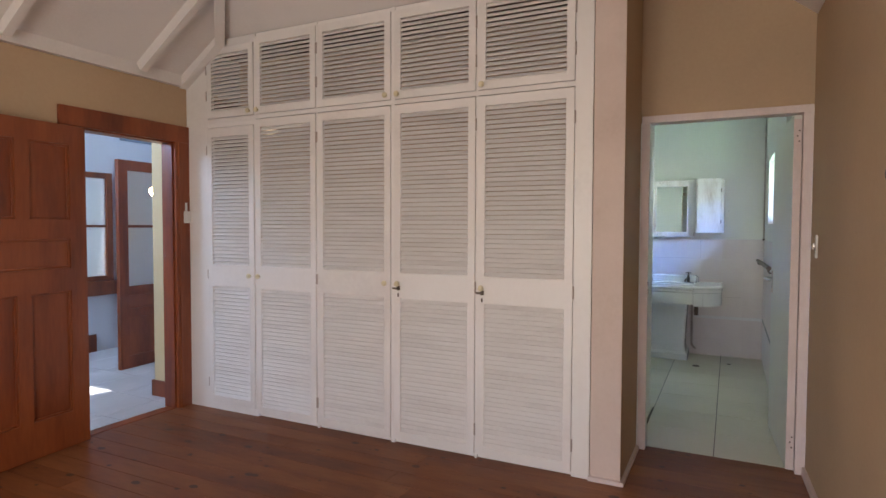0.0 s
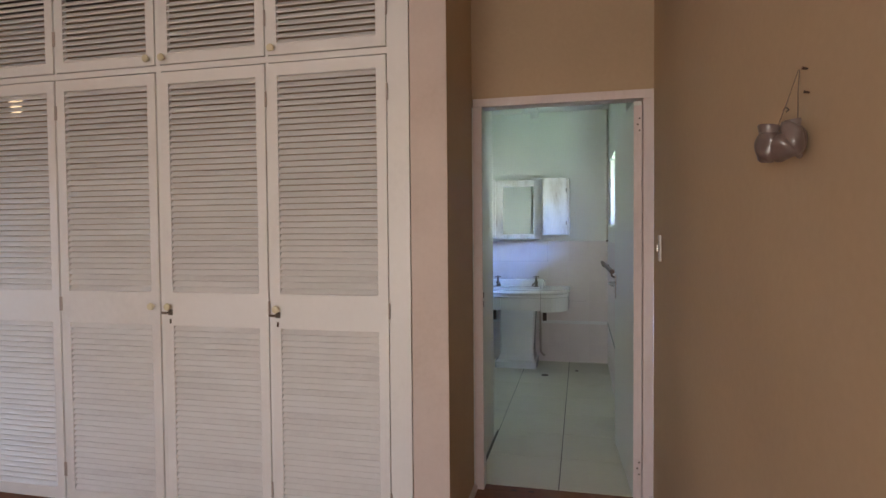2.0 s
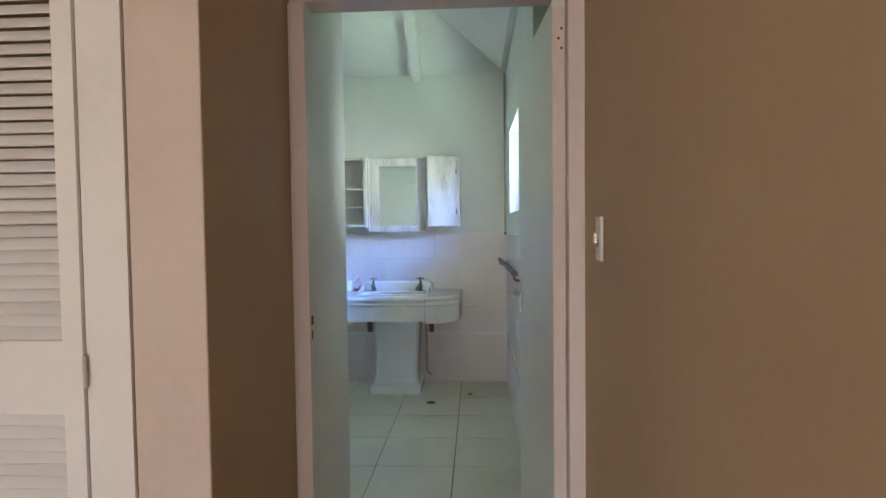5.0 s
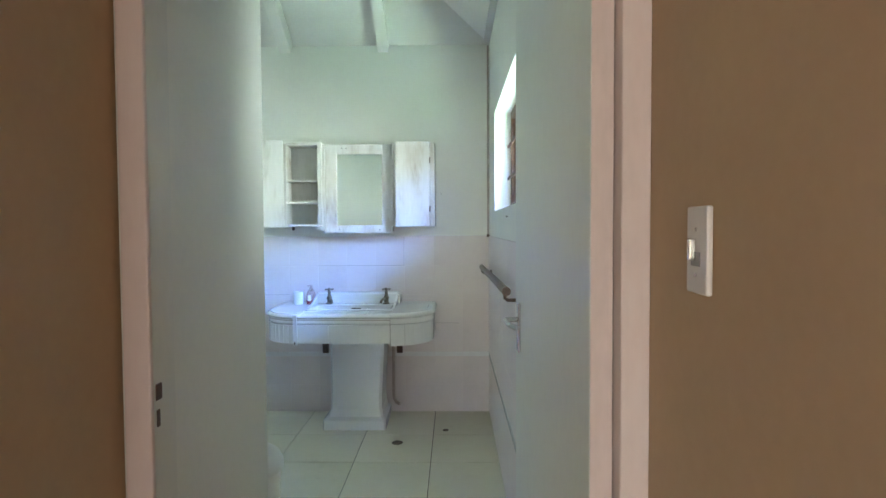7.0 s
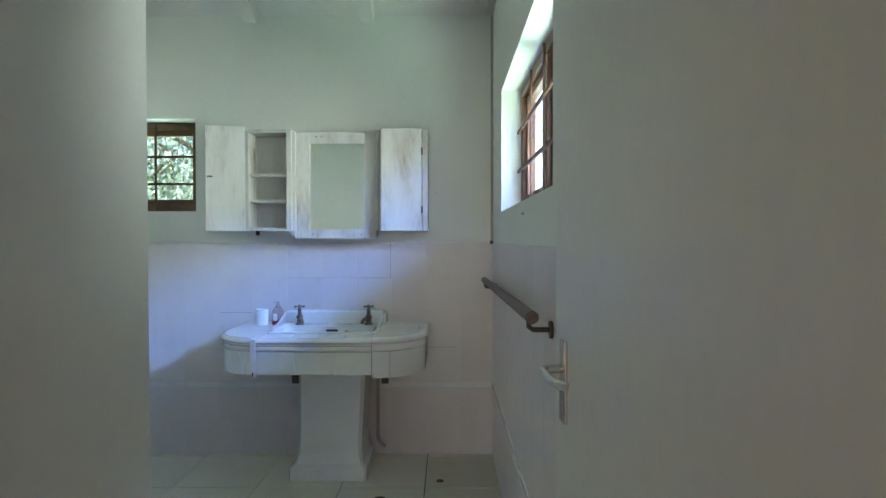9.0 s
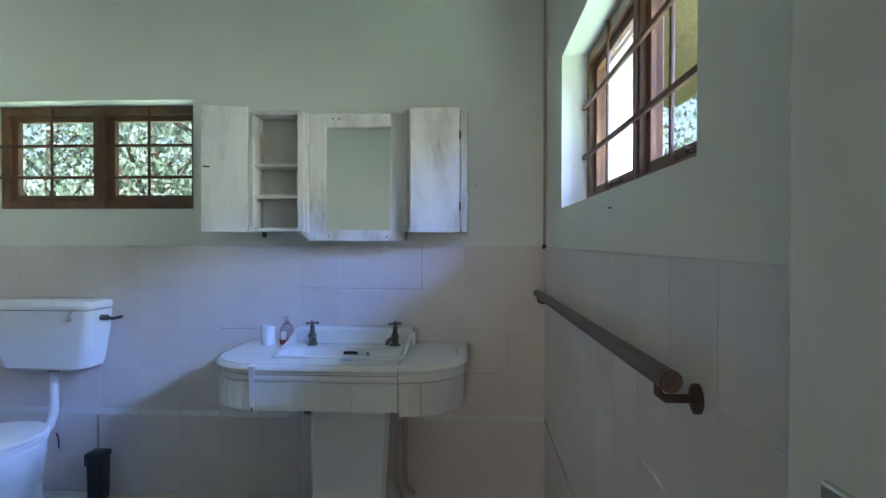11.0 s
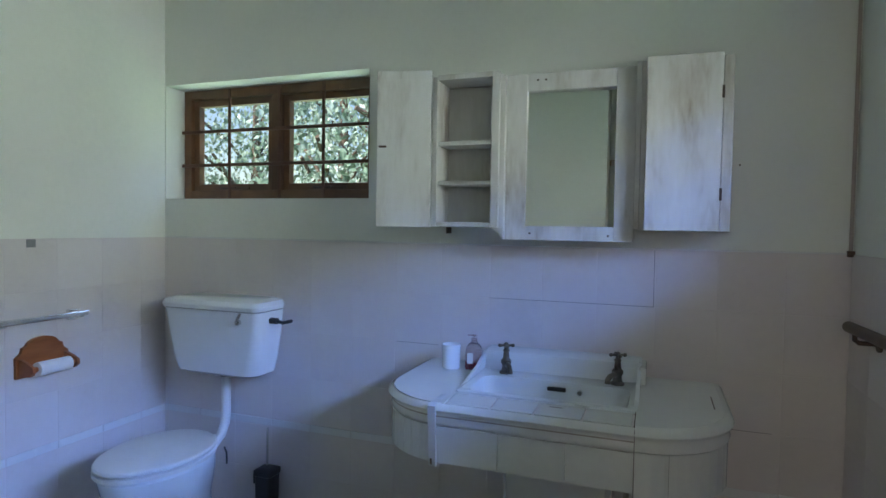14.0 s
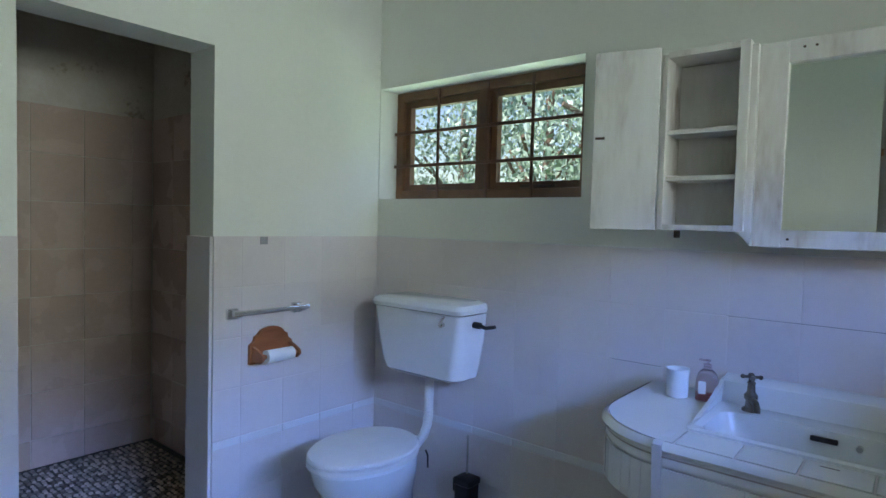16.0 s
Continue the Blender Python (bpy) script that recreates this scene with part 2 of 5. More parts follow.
# ---- building helpers ----
def box(bm, x0, y0, z0, x1, y1, z1, bevel=0.0, m=None):
    r = bmesh.ops.create_cube(bm, size=1, matrix=Matrix.Translation(((x0 + x1) / 2, (y0 + y1) / 2, (z0 + z1) / 2)) @ Matrix.Diagonal((abs(x1 - x0), abs(y1 - y0), abs(z1 - z0), 1)))
    verts = r["verts"]
    if bevel:
        edges = list({e for v in verts for e in v.link_edges})
        verts = [v for v in bmesh.ops.bevel(bm, geom=edges, offset=bevel, segments=2, profile=0.5, affect="EDGES")["verts"]]
    if m is not None:
        bmesh.ops.transform(bm, matrix=m, verts=list(set(verts)))
    return bm


def tube(bm, a, b, r0, r1=None, seg=16, caps=True):
    a, b = Vector(a), Vector(b)
    q = (b - a).to_track_quat("Z", "Y").to_matrix().to_4x4()
    bmesh.ops.create_cone(bm, cap_ends=caps, segments=seg, radius1=r0, radius2=r0 if r1 is None else r1, depth=(b - a).length, matrix=Matrix.Translation((a + b) / 2) @ q)
    return bm


def sweep(bm, points, radius, seg=10):
    """A round bar along points."""
    pts = [Vector(p) for p in points]
    rings = []
    for i, p in enumerate(pts):
        d = (pts[min(i + 1, len(pts) - 1)] - pts[max(i - 1, 0)]).normalized()
        q = d.to_track_quat("Z", "Y")
        rings.append([bm.verts.new(p + q @ Vector((radius * math.cos(2 * math.pi * k / seg), radius * math.sin(2 * math.pi * k / seg), 0))) for k in range(seg)])
    for r0, r1 in zip(rings, rings[1:]):
        off = min(range(seg), key=lambda o: sum((r0[k].co - r1[(k + o) % seg].co).length for k in range(0, seg, 3)))
        for k in range(seg):
            bm.faces.new((r0[k], r0[(k + 1) % seg], r1[(k + 1 + off) % seg], r1[(k + off) % seg]))
    bm.faces.new(rings[0]), bm.faces.new(rings[-1])
    return bm


def lathe(bm, profile, seg=24, centre=(0, 0, 0), m=None):
    rings = []
    made = []
    for r, z in profile:
        ring = [bm.verts.new((r * math.cos(2 * math.pi * k / seg), r * math.sin(2 * math.pi * k / seg), z)) for k in range(seg)]
        rings.append(ring)
        made += ring
    for a, b in zip(rings, rings[1:]):
        for k in range(seg):
            bm.faces.new((a[k], a[(k + 1) % seg], b[(k + 1) % seg], b[k]))
    bm.faces.new(rings[0]), bm.faces.new(rings[-1])
    bmesh.ops.transform(bm, matrix=Matrix.Translation(centre) @ (m or Matrix()), verts=made)
    return bm


def loft(bm, rings, close=True):
    """Skins closed outlines that have the same number of points."""
    made = [[bm.verts.new(p) for p in ring] for ring in rings]
    n = len(made[0])
    for a, b in zip(made, made[1:]):
        for k in range(n):
            bm.faces.new((a[k], a[(k + 1) % n], b[(k + 1) % n], b[k]))
    if close:
        bm.faces.new(made[0]), bm.faces.new(made[-1])
    return bm


def prism(bm, outline, z0, z1):
    return loft(bm, [[(x, y, z0) for x, y in outline], [(x, y, z1) for x, y in outline]])


def mesh(name, bm, mat, smooth=False):
    bmesh.ops.recalc_face_normals(bm, faces=bm.faces)
    me = bpy.data.meshes.new(name)
    bm.to_mesh(me)
    bm.free()
    me.materials.append(mat)
    if smooth:
        me.polygons.foreach_set("use_smooth", [True] * len(me.polygons))
        me.set_sharp_from_angle(angle=radians(38))
    return me


def part(name, bm, mat, parent=None, label="", smooth=False, category="", kind="", group=""):
    ob = new(name, mesh(name, bm, mat, smooth))
    if parent is not None:
        ob.parent = parent
    return tagged(ob, label, category, group, kind)


def thing(name, label, category, place=(0, 0, 0), rz=0.0, group=""):
    ob = new(name)
    ob.matrix_world = pose(*place, 0, 0, rz)
    ob.empty_display_size = 0.1
    return tagged(ob, label, category, group)


def boxes(*items, bevel=0.0):
    bm = bmesh.new()
    for item in items:
        box(bm, *item, bevel=bevel)
    return bm


def structure(name, bm, mat, label=""):
    return part(name, bm, mat, None, label, kind="structure")


def wall_pierced(axis, a0, a1, b0, b1, z0, z1, holes):
    """A wall a0..a1 thick on the axis, running b0..b1, with holes (b, b, z, z) right through it."""
    bm = bmesh.new()
    cuts = sorted({b0, b1, *[h[0] for h in holes], *[h[1] for h in holes]})
    for c0, c1 in zip(cuts, cuts[1:]):
        spans, z = [], z0
        for h in sorted((h for h in holes if h[0] <= c0 and h[1] >= c1), key=lambda h: h[2]):
            if h[2] > z:
                spans.append((z, h[2]))
            z = h[3]
        if z < z1:
            spans.append((z, z1))
        for s0, s1 in spans:
            if axis == "x":
                box(bm, a0, c0, s0, a1, c1, s1)
            else:
                box(bm, c0, a0, s0, c1, a1, s1)
    bmesh.ops.remove_doubles(bm, verts=bm.verts, dist=1e-5)
    inner = [f for f in bm.faces if sum(1 for g in bm.faces if g is not f and (g.calc_center_median() - f.calc_center_median()).length < 1e-5)]
    bmesh.ops.delete(bm, geom=inner, context="FACES")
    return bm


# ---- the large structure ----
BX0, BX1, BY0, BY1 = -2.80, 1.375, -2.0, 4.022      # bedroom
TX0, TX1, TY0, TY1 = -1.60, 1.30, 4.82, 7.20       # bathroom
WY = 3.43                                          # wardrobe front
PIL0, PIL1 = 0.30, 0.465                           # plaster pier beside the wardrobe
DX0, DX1, DZ = 0.520, 1.324, 2.026                 # bathroom doorway
HY0, HY1, HZ = 2.577, 3.28, 2.007                  # hall doorway

structure("wall_west", wall_pierced("x", -2.90, BX0, BY0, 4.2, 0, 2.44, [(HY0 - 0.03, HY1 + 0.03, 0, HZ + 0.03)]), PLASTER, "tan plaster bedroom wall beside the hall door")
SKEW = 0.040                                       # the long bedroom wall runs slightly out of square
wall_bm = bmesh.new()
prism(wall_bm, [(BX1, BY1), (1.60, BY1), (1.86, BY0 - 0.2), (BX1 + SKEW * (BY1 - BY0 + 0.2), BY0 - 0.2)], 0, 2.55)
structure("wall_east", wall_bm, PLASTER, "tan plaster bedroom wall with faint stains")
structure("wall_south", wall_pierced("y", BY0 - 0.2, BY0, -2.90, 1.61, 0, 4.1, [(-1.9, 1.1, 0.7, 2.2)]), PLASTER, "tan plaster bedroom wall")
structure("wall_pier", boxes((PIL0, WY, 0, PIL1, 4.0655, 3.4)), PLASTER, "tan plaster pier between wardrobe and doorway")
PALE_PLASTER = surface("pinkish_pale_plaster", [(0.3, (0.52, 0.42, 0.35)), (0.6, (0.60, 0.50, 0.44)), (0.85, (0.64, 0.54, 0.48))], (0.6, 0.75), 3, 60, 0.15)
part("pier_face", boxes((PIL0 + 0.001, WY - 0.004, 0, PIL1 - 0.001, WY - 0.0005, 3.2), bevel=0.001), PALE_PLASTER, bpy.data.objects["wall_pier"], "pale pinkish plaster pier face")
structure("wall_doorway", boxes((0.493, BY1, DZ + 0.045, 1.60, 4.115, 3.9), (PIL1, BY1, DZ + 0.045, 0.493, 4.065, 3.9), (-2.9, BY1 + 0.0015, 0, PIL0 - 0.001, 4.065, 3.6)), PLASTER, "tan plaster wall over the bathroom door")
structure("wall_bathroom_south", boxes((-1.73, 4.0665, 0, 0.456, TY0, 3.6)), BATH_WALL, "cream painted bathroom wall")
structure("wall_bathroom_north", wall_pierced("y", TY1, 7.44, TX0, 1.52, 0, 2.62, [(-1.6 + 0.004, -0.475, 1.453, 2.005)]), BATH_WALL, "cream painted bathroom wall with a small window")
structure("wall_bathroom_east", wall_pierced("x", TX1, 1.52, TY0, TY1, 0, 2.62, [(5.24, 6.695, 1.423, 2.035)]), BATH_WALL, "cream painted bathroom wall with a window")
structure("wall_passage", boxes((1.385, 4.116, 0, 1.58, TY0 - 0.001, 2.9)), BATH_WALL, "cream painted wall behind the open door")
structure("wall_bathroom_west", wall_pierced("x", -1.785, TX0, TY0, 7.44, 0, 2.62, [(5.66, 6.305, 0, 2.005)]), BATH_WALL, "cream painted bathroom wall with the shower opening")
structure("wall_shower", boxes((-3.15, 4.9, 0, -2.98, 6.85, 2.6)), SHOWER_WALL, "stained plaster shower wall")
structure("wall_shower_north", boxes((-2.98, 6.69, 0, -1.786, 6.85, 2.6)), SHOWER_WALL, "stained plaster shower wall")
structure("wall_shower_south", boxes((-2.98, 4.9, 0, -1.786, 5.07, 2.6)), SHOWER_WALL, "stained plaster shower wall")
structure("ceiling_shower", boxes((-3.15, 4.9, 2.6, -1.787, 6.85, 2.7)), CEILING)


def slope_panel(bm, corners, thick=0.06):
    """A ceiling panel over corners, thickened upwards."""
    low = [bm.verts.new(c) for c in corners]
    high = [bm.verts.new((c[0], c[1], c[2] + thick)) for c in corners]
    bm.faces.new(low), bm.faces.new(high)
    n = len(low)
    for k in range(n):
        bm.faces.new((low[k], low[(k + 1) % n], high[(k + 1) % n], high[k]))


def west_z(x):
    return 2.50 + 0.68 * (x - BX0)


def east_z(x):
    return 2.56 + 0.80 * (BX1 - x)


def north_z(y):
    return 2.77 + 0.70 * (WY - y)


RX = (2.56 + 0.80 * BX1 - 2.50 + 0.68 * BX0) / 1.48
RZ = west_z(RX)
RY = WY - (RZ - 2.77) / 0.70
HXW, HXE = BX0 + (2.77 - 2.50) / 0.68, BX1 - (2.77 - 2.56) / 0.80
bm = bmesh.new()
slope_panel(bm, [(BX0 - 0.17, BY0 - 0.2, west_z(BX0 - 0.17)), (RX, BY0 - 0.2, RZ), (RX, RY, RZ), (HXW, WY, 2.77), (BX0 - 0.17, WY + 0.02, west_z(BX0 - 0.17))])
slope_panel(bm, [(BX1 + 0.42, BY0 - 0.2, east_z(BX1 + 0.42)), (RX, BY0 - 0.2, RZ), (RX, RY, RZ), (HXE, WY, 2.77), (BX1 + 0.42, WY, east_z(BX1 + 0.42))])
slope_panel(bm, [(HXW, WY, 2.77), (RX, RY, RZ), (HXE, WY, 2.77)])
slope_panel(bm, [(PIL1, WY, east_z(PIL1)), (BX1 + 0.185, WY, east_z(BX1 + 0.185)), (BX1 + 0.185, BY1 + 0.02, east_z(BX1 + 0.185)), (PIL1, BY1 + 0.02, east_z(PIL1))])
box(bm, PIL0, WY + 0.003, 2.79, BX1 - 0.32, WY + 0.05, 3.35)
box(bm, -2.9, WY + 0.01, 2.78, PIL0, BY1 + 0.19, 2.82)
structure("ceiling", bm, CEILING, "white painted boarded hipped ceiling")


def beam(name, a, b, width, depth, mat=CEILING, label=""):
    """A rafter whose upper face runs from a to b."""
    a, b = Vector(a), Vector(b)
    d = (b - a).normalized()
    side = d.cross(Vector((0, 0, 1))).normalized() * width / 2
    down = -side.normalized().cross(d).normalized() * depth
    if down.z > 0:
        down = -down
    bm = bmesh.new()
    loft(bm, [[p + side, p - side, p - side + down, p + side + down] for p in (a, b)])
    return part(name, bm, mat, None, label, kind="structure")


for y in (3.0, 2.14, 1.28, 0.42, -0.44, -1.3):
    beam("rafter", (BX0 + 0.035, y, west_z(BX0 + 0.035) - 0.002), (RX, y, RZ - 0.002), 0.05, 0.07, label="white painted ceiling rafter")
for y in (2.14, 1.28, 0.42, -0.44, -1.3):
    beam("rafter", (BX1 + 0.02, y, east_z(BX1 + 0.02) - 0.002), (RX, y, RZ - 0.002), 0.055, 0.11, label="white painted ceiling rafter")
bm = bmesh.new()
hip = [(Vector((BX0 + 0.01, WY - 0.045, 2.515)), Vector((0, 0.034, 0))), (Vector((HXW, WY - 0.045, 2.79)), Vector((0.018, 0.030, 0))), (Vector((RX, RY, RZ)), Vector((0.025, 0.022, 0)))]
loft(bm, [[c + d, c - d, c - d - Vector((0, 0, 0.085)), c + d - Vector((0, 0, 0.085))] for c, d in hip])
part("hip_rafter", bm, CEILING, None, "white painted hip rafter", kind="structure")
beam("ridge_beam", (RX, BY0, RZ), (RX, RY, RZ), 0.06, 0.16, label="white painted ridge beam")
structure("trim_wall_plate", boxes((BX0 - 0.1, BY0, 2.442, BX0 + 0.035, WY - 0.001, 2.535)), CEILING, "white painted wall plate board")

# bathroom ceiling: three slopes from one plate height
PZ, SL = 2.61, 0.60
TRX = (TX0 + TX1) / 2
TRZ = PZ + SL * (TX1 - TRX)
TRY = TY1 - (TRZ - PZ) / SL
bm = bmesh.new()
slope_panel(bm, [(TX0 - 0.13, 7.44, PZ - 0.01), (TX0, TY1, PZ), (TRX, TRY, TRZ), (TX1, TY1, PZ), (1.52, 7.44, PZ - 0.01)])
slope_panel(bm, [(TX0, TY1, PZ), (TRX, TRY, TRZ), (TRX, 4.10, TRZ), (TX0, 4.10, PZ)])
slope_panel(bm, [(1.60, TY1, PZ - 0.18), (TX1, TY1, PZ), (TRX, TRY, TRZ), (TRX, 4.10, TRZ), (TX1, 4.10, PZ), (1.60, 4.10, PZ - 0.18)])
structure("ceiling_bathroom", bm, CEILING, "white painted sloping bathroom ceiling")
for x in (0.56, -0.12, -0.8):
    z = lambda y: PZ + SL * (TY1 - y) - 0.003
    top = TY1 - min(abs(TX1 - x), abs(x - TX0))
    beam("rafter", (x, TY1 - 0.03, z(TY1 - 0.03)), (x, top, z(top)), 0.075, 0.10, label="white painted bathroom rafter")
structure("trim_cornice", boxes((TX1 - 0.045, TY0, PZ - 0.002, TX1 - 0.003, TY1 - 0.003, PZ + 0.10)), CEILING, "white painted cornice board")

structure("wall_passage_end", boxes((0.4575, 4.1165, DZ + 0.047, 1.384, 4.13, 3.2)), BATH_WALL, "cream painted wall above the bathroom door")
# floors under the boards and tiles
# The bed's near-black colour stands for shade between the boards
structure("floor", boxes((-2.90, BY0 - 0.2, -0.12, 1.62, 4.09, -0.022)), KNOT_SHADE, "dark bed painting the shade in the floorboard gaps")
structure("floor_bathroom", boxes((-1.73, 4.09, -0.12, 1.52, 7.44, -0.006)), DARK_GROUT, "cream tiled bathroom floor")
structure("floor_shower", boxes((-3.15, 4.9, -0.12, -1.731, 6.85, -0.012)), DARK_GROUT, "pebble mosaic shower floor")
structure("floor_hall", boxes((-6.6, 0.8, -0.12, -2.901, 5.4, -0.006)), GROUT, "pale tiled hall floor")


# ---- wardrobe ----
def louvre_door(name, parent, x0, x1, z0, z1, rails, knob, key, hinge, label, y=WY):
    """A framed louvred door in the plane y, hung on the hinge side, with slats between the rails."""
    xs, zs = [x0, x0 + 0.045, x1 - 0.045, x1], [v for r in rails for v in r]
    bm, v = bmesh.new(), {}
    for i, x in enumerate(xs):
        for j, z in enumerate(zs):
            for k, d in enumerate((y - 0.022, y)):
                v[i, j, k] = bm.verts.new((x, d, z))
    solid = {(i, j) for i in range(3) for j in range(len(zs) - 1) if i != 1 or j % 2 == 0}
    for i, j in solid:
        a, b, c, d = (i, j), (i + 1, j), (i + 1, j + 1), (i, j + 1)
        bm.faces.new([v[(*q, 0)] for q in (a, b, c, d)])
        bm.faces.new([v[(*q, 1)] for q in (d, c, b, a)])
        for p, q, side in ((a, b, (i, j - 1)), (b, c, (i + 1, j)), (c, d, (i, j + 1)), (d, a, (i - 1, j))):
            if side not in solid:
                bm.faces.new((v[(*q, 0)], v[(*p, 0)], v[(*p, 1)], v[(*q, 1)]))
    bmesh.ops.recalc_face_normals(bm, faces=bm.faces[:])
    ob = part(name, bm, WHITE_PAINT, parent, label)
    w = x1 - x0 - 0.09
    for (a, b), (c, d) in zip(rails, rails[1:]):
        n = round((c - b) / 0.0275)
        pitch = (c - b) / n
        bm = bmesh.new()
        box(bm, -w / 2 - 0.002, -0.0026, -0.0158, w / 2 + 0.002, 0.0026, 0.0158, m=pose(0, 0, 0, -44))
        me = mesh("slat", bm, WHITE_PAINT)
        for k in range(n):
            s = new("slat", me)
            s.parent = ob
            s.location = ((x0 + x1) / 2, y - 0.0095, b + pitch * (k + 0.5))
            s.rotation_euler = (radians(random.uniform(-1.5, 1.5)), 0, 0)
    if knob:
        kx, kz = knob
        bm = bmesh.new()
        lathe(bm, [(0.004, 0), (0.006, 0.012), (0.015, 0.018), (0.018, 0.025), (0.015, 0.032), (0.003, 0.035)], 16, m=pose(0, 0, 0, 90))
        k = part("knob", bm, KNOB_MAT, ob, "round cream painted knob", True)
        k.location = (kx, y - 0.022, kz)
        if key:
            bm = boxes((-0.012, -0.006, -0.014, 0.012, 0, 0.014), bevel=0.002)
            tube(bm, (0, -0.004, 0), (-0.006, -0.03, 0), 0.0035, seg=8)
            box(bm, -0.028, -0.032, -0.006, 0.002, -0.029, 0.006, 0.001)
            box(bm, -0.006, -0.003, -0.055, 0.004, 0, -0.032, 0.001)
            p = part("lock", bm, OLD_BRASS, ob, "small tarnished lock with a key in it")
            p.location = (kx, y - 0.022, kz - 0.028)
    hx = x1 + 0.004 if hinge > 0 else x0 - 0.004
    for hz in (z0 + 0.17, z1 - 0.15) if z1 - z0 < 1 else (z0 + 0.15, (z0 + z1) / 2 - 0.06, z1 - 0.16):
        bm = bmesh.new()
        tube(bm, (hx, y - 0.021, hz - 0.035), (hx, y - 0.021, hz + 0.035), 0.005, seg=8)
        part("hinge", bm, GALVANIZED, ob, "painted steel hinge")
    return ob


wardrobe = thing("built_in_wardrobe", "white painted built-in wardrobe with closed louvred doors and cream knobs", "wardrobe")
DOORS = [(-2.573, -2.112), (-2.095, -1.556), (-1.543, -0.966), (-0.941, -0.384), (-0.370, 0.200)]
bm = bmesh.new()
edges = [BX0 + 0.003, *[v for d in DOORS for v in d], PIL0 - 0.002]
for a, b in zip(edges[::2], edges[1::2]):
    top = 2.765 if a > -2.7 else 2.48
    box(bm, a, WY - 0.012, 0.0, b, WY + 0.05, top)
for x0, x1 in DOORS:
    box(bm, x0 - 0.001, WY - 0.012, 2.158, x1 + 0.001, WY + 0.05, 2.186)
    box(bm, x0 - 0.001, WY - 0.004, 2.72, x1 + 0.001, WY + 0.05, 2.765)
    box(bm, x0 - 0.001, WY + 0.012, 0.0, x1 + 0.001, WY + 0.05, 0.03)
box(bm, DOORS[0][0] - 0.001, WY - 0.0118, 2.12, DOORS[0][1] + 0.001, WY + 0.048, 2.157)
box(bm, DOORS[0][0] - 0.001, WY - 0.0118, 2.705, DOORS[0][1] + 0.001, WY + 0.048, 2.719)
box(bm, DOORS[0][0] - 0.001, WY - 0.0118, 0.0, DOORS[0][1] + 0.001, WY + 0.011, 0.052)
loft(bm, [[(BX0 + 0.003, y, 2.47), (-2.575, y, 2.47), (-2.575, y, 2.64)] for y in (WY - 0.01, WY + 0.048)])
part("frame", bm, WHITE_PAINT, wardrobe)
# Lining coloured dark so the shade behind the louvres is painted in
part("back", boxes((-2.79, WY + 0.60, 0, PIL0 - 0.003, WY + 0.62, 2.76), (-2.79, WY + 0.05, 2.766, PIL0 - 0.003, WY + 0.62, 2.775), (-2.795, WY + 0.051, 0, -2.78, WY + 0.6, 2.4)), KNOT_SHADE, wardrobe, "dark lining painting the shade inside the wardrobe")
for i, (x0, x1) in enumerate(DOORS):
    left_knob = i in (1, 3, 4)
    lz = 0.055 if i == 0 else 0.028
    kx = x0 + 0.034 if left_knob else x1 - 0.034
    louvre_door("door", wardrobe, x0 + 0.002, x1 - 0.002, lz, 2.115 if i == 0 else 2.15, [(lz, lz + 0.05), (0.935, 1.095), (2.05 if i == 0 else 2.095, 2.115 if i == 0 else 2.15)], (kx, 1.028), i > 2, -1 if not left_knob else 1, "tall louvred wardrobe door")
    louvre_door("upper_door", wardrobe, x0 + 0.002, x1 - 0.002, 2.189, 2.70 if i == 0 else 2.735, [(2.189, 2.235), (2.655 if i == 0 else 2.685, 2.70 if i == 0 else 2.735)], (x0 + 0.03 if left_knob else x1 - 0.03, 2.215), False, -1 if not left_knob else 1, "short louvred top cupboard door")

structure("baseboard", boxes((PIL0 - 0.004, WY - 0.03, 0, PIL1 + 0.02, WY - 0.001, 0.022), (PIL1 + 0.001, WY - 0.001, 0, PIL1 + 0.02, 4.10, 0.022)), FRAME_PAINT, "low pale painted skirting strip")

bm = bmesh.new()
prism(bm, [(BX1 - 0.002, BY1 - 0.016), (BX1 - 0.018, BY1 - 0.016), (BX1 - 0.018 + SKEW * (BY1 - BY0), BY0), (BX1 - 0.002 + SKEW * (BY1 - BY0), BY0)], 0.002, 0.05)
structure("baseboard", bm, FRAME_PAINT, "low pale painted skirting strip")

# ---- hall door and its frame ----
door_frame = structure("door_1", boxes((BX0 - 0.11, HY0 - 0.03, 0, BX0 + 0.004, HY0, HZ), (BX0 - 0.11, HY1, 0, BX0 + 0.004, HY1 + 0.03, HZ), (BX0 - 0.11, HY0 - 0.03, HZ, BX0 + 0.004, HY1 + 0.03, HZ + 0.03), bevel=0.002), RED_WOOD, "red-brown varnished wooden door lining to the hall")
part("architrave", boxes((BX0 + 0.004, HY0 - 0.13, 0, BX0 + 0.028, HY0 - 0.012, HZ + 0.012), (BX0 + 0.004, HY1 + 0.012, 0, BX0 + 0.028, WY - 0.014, HZ + 0.012), (BX0 + 0.004, HY0 - 0.13, HZ + 0.012, BX0 + 0.03, WY - 0.014, HZ + 0.135), (BX0 + 0.028, HY1 + 0.035, 0, BX0 + 0.036, HY1 + 0.05, HZ + 0.02), bevel=0.003), RED_WOOD, door_frame, "red-brown varnished architrave")


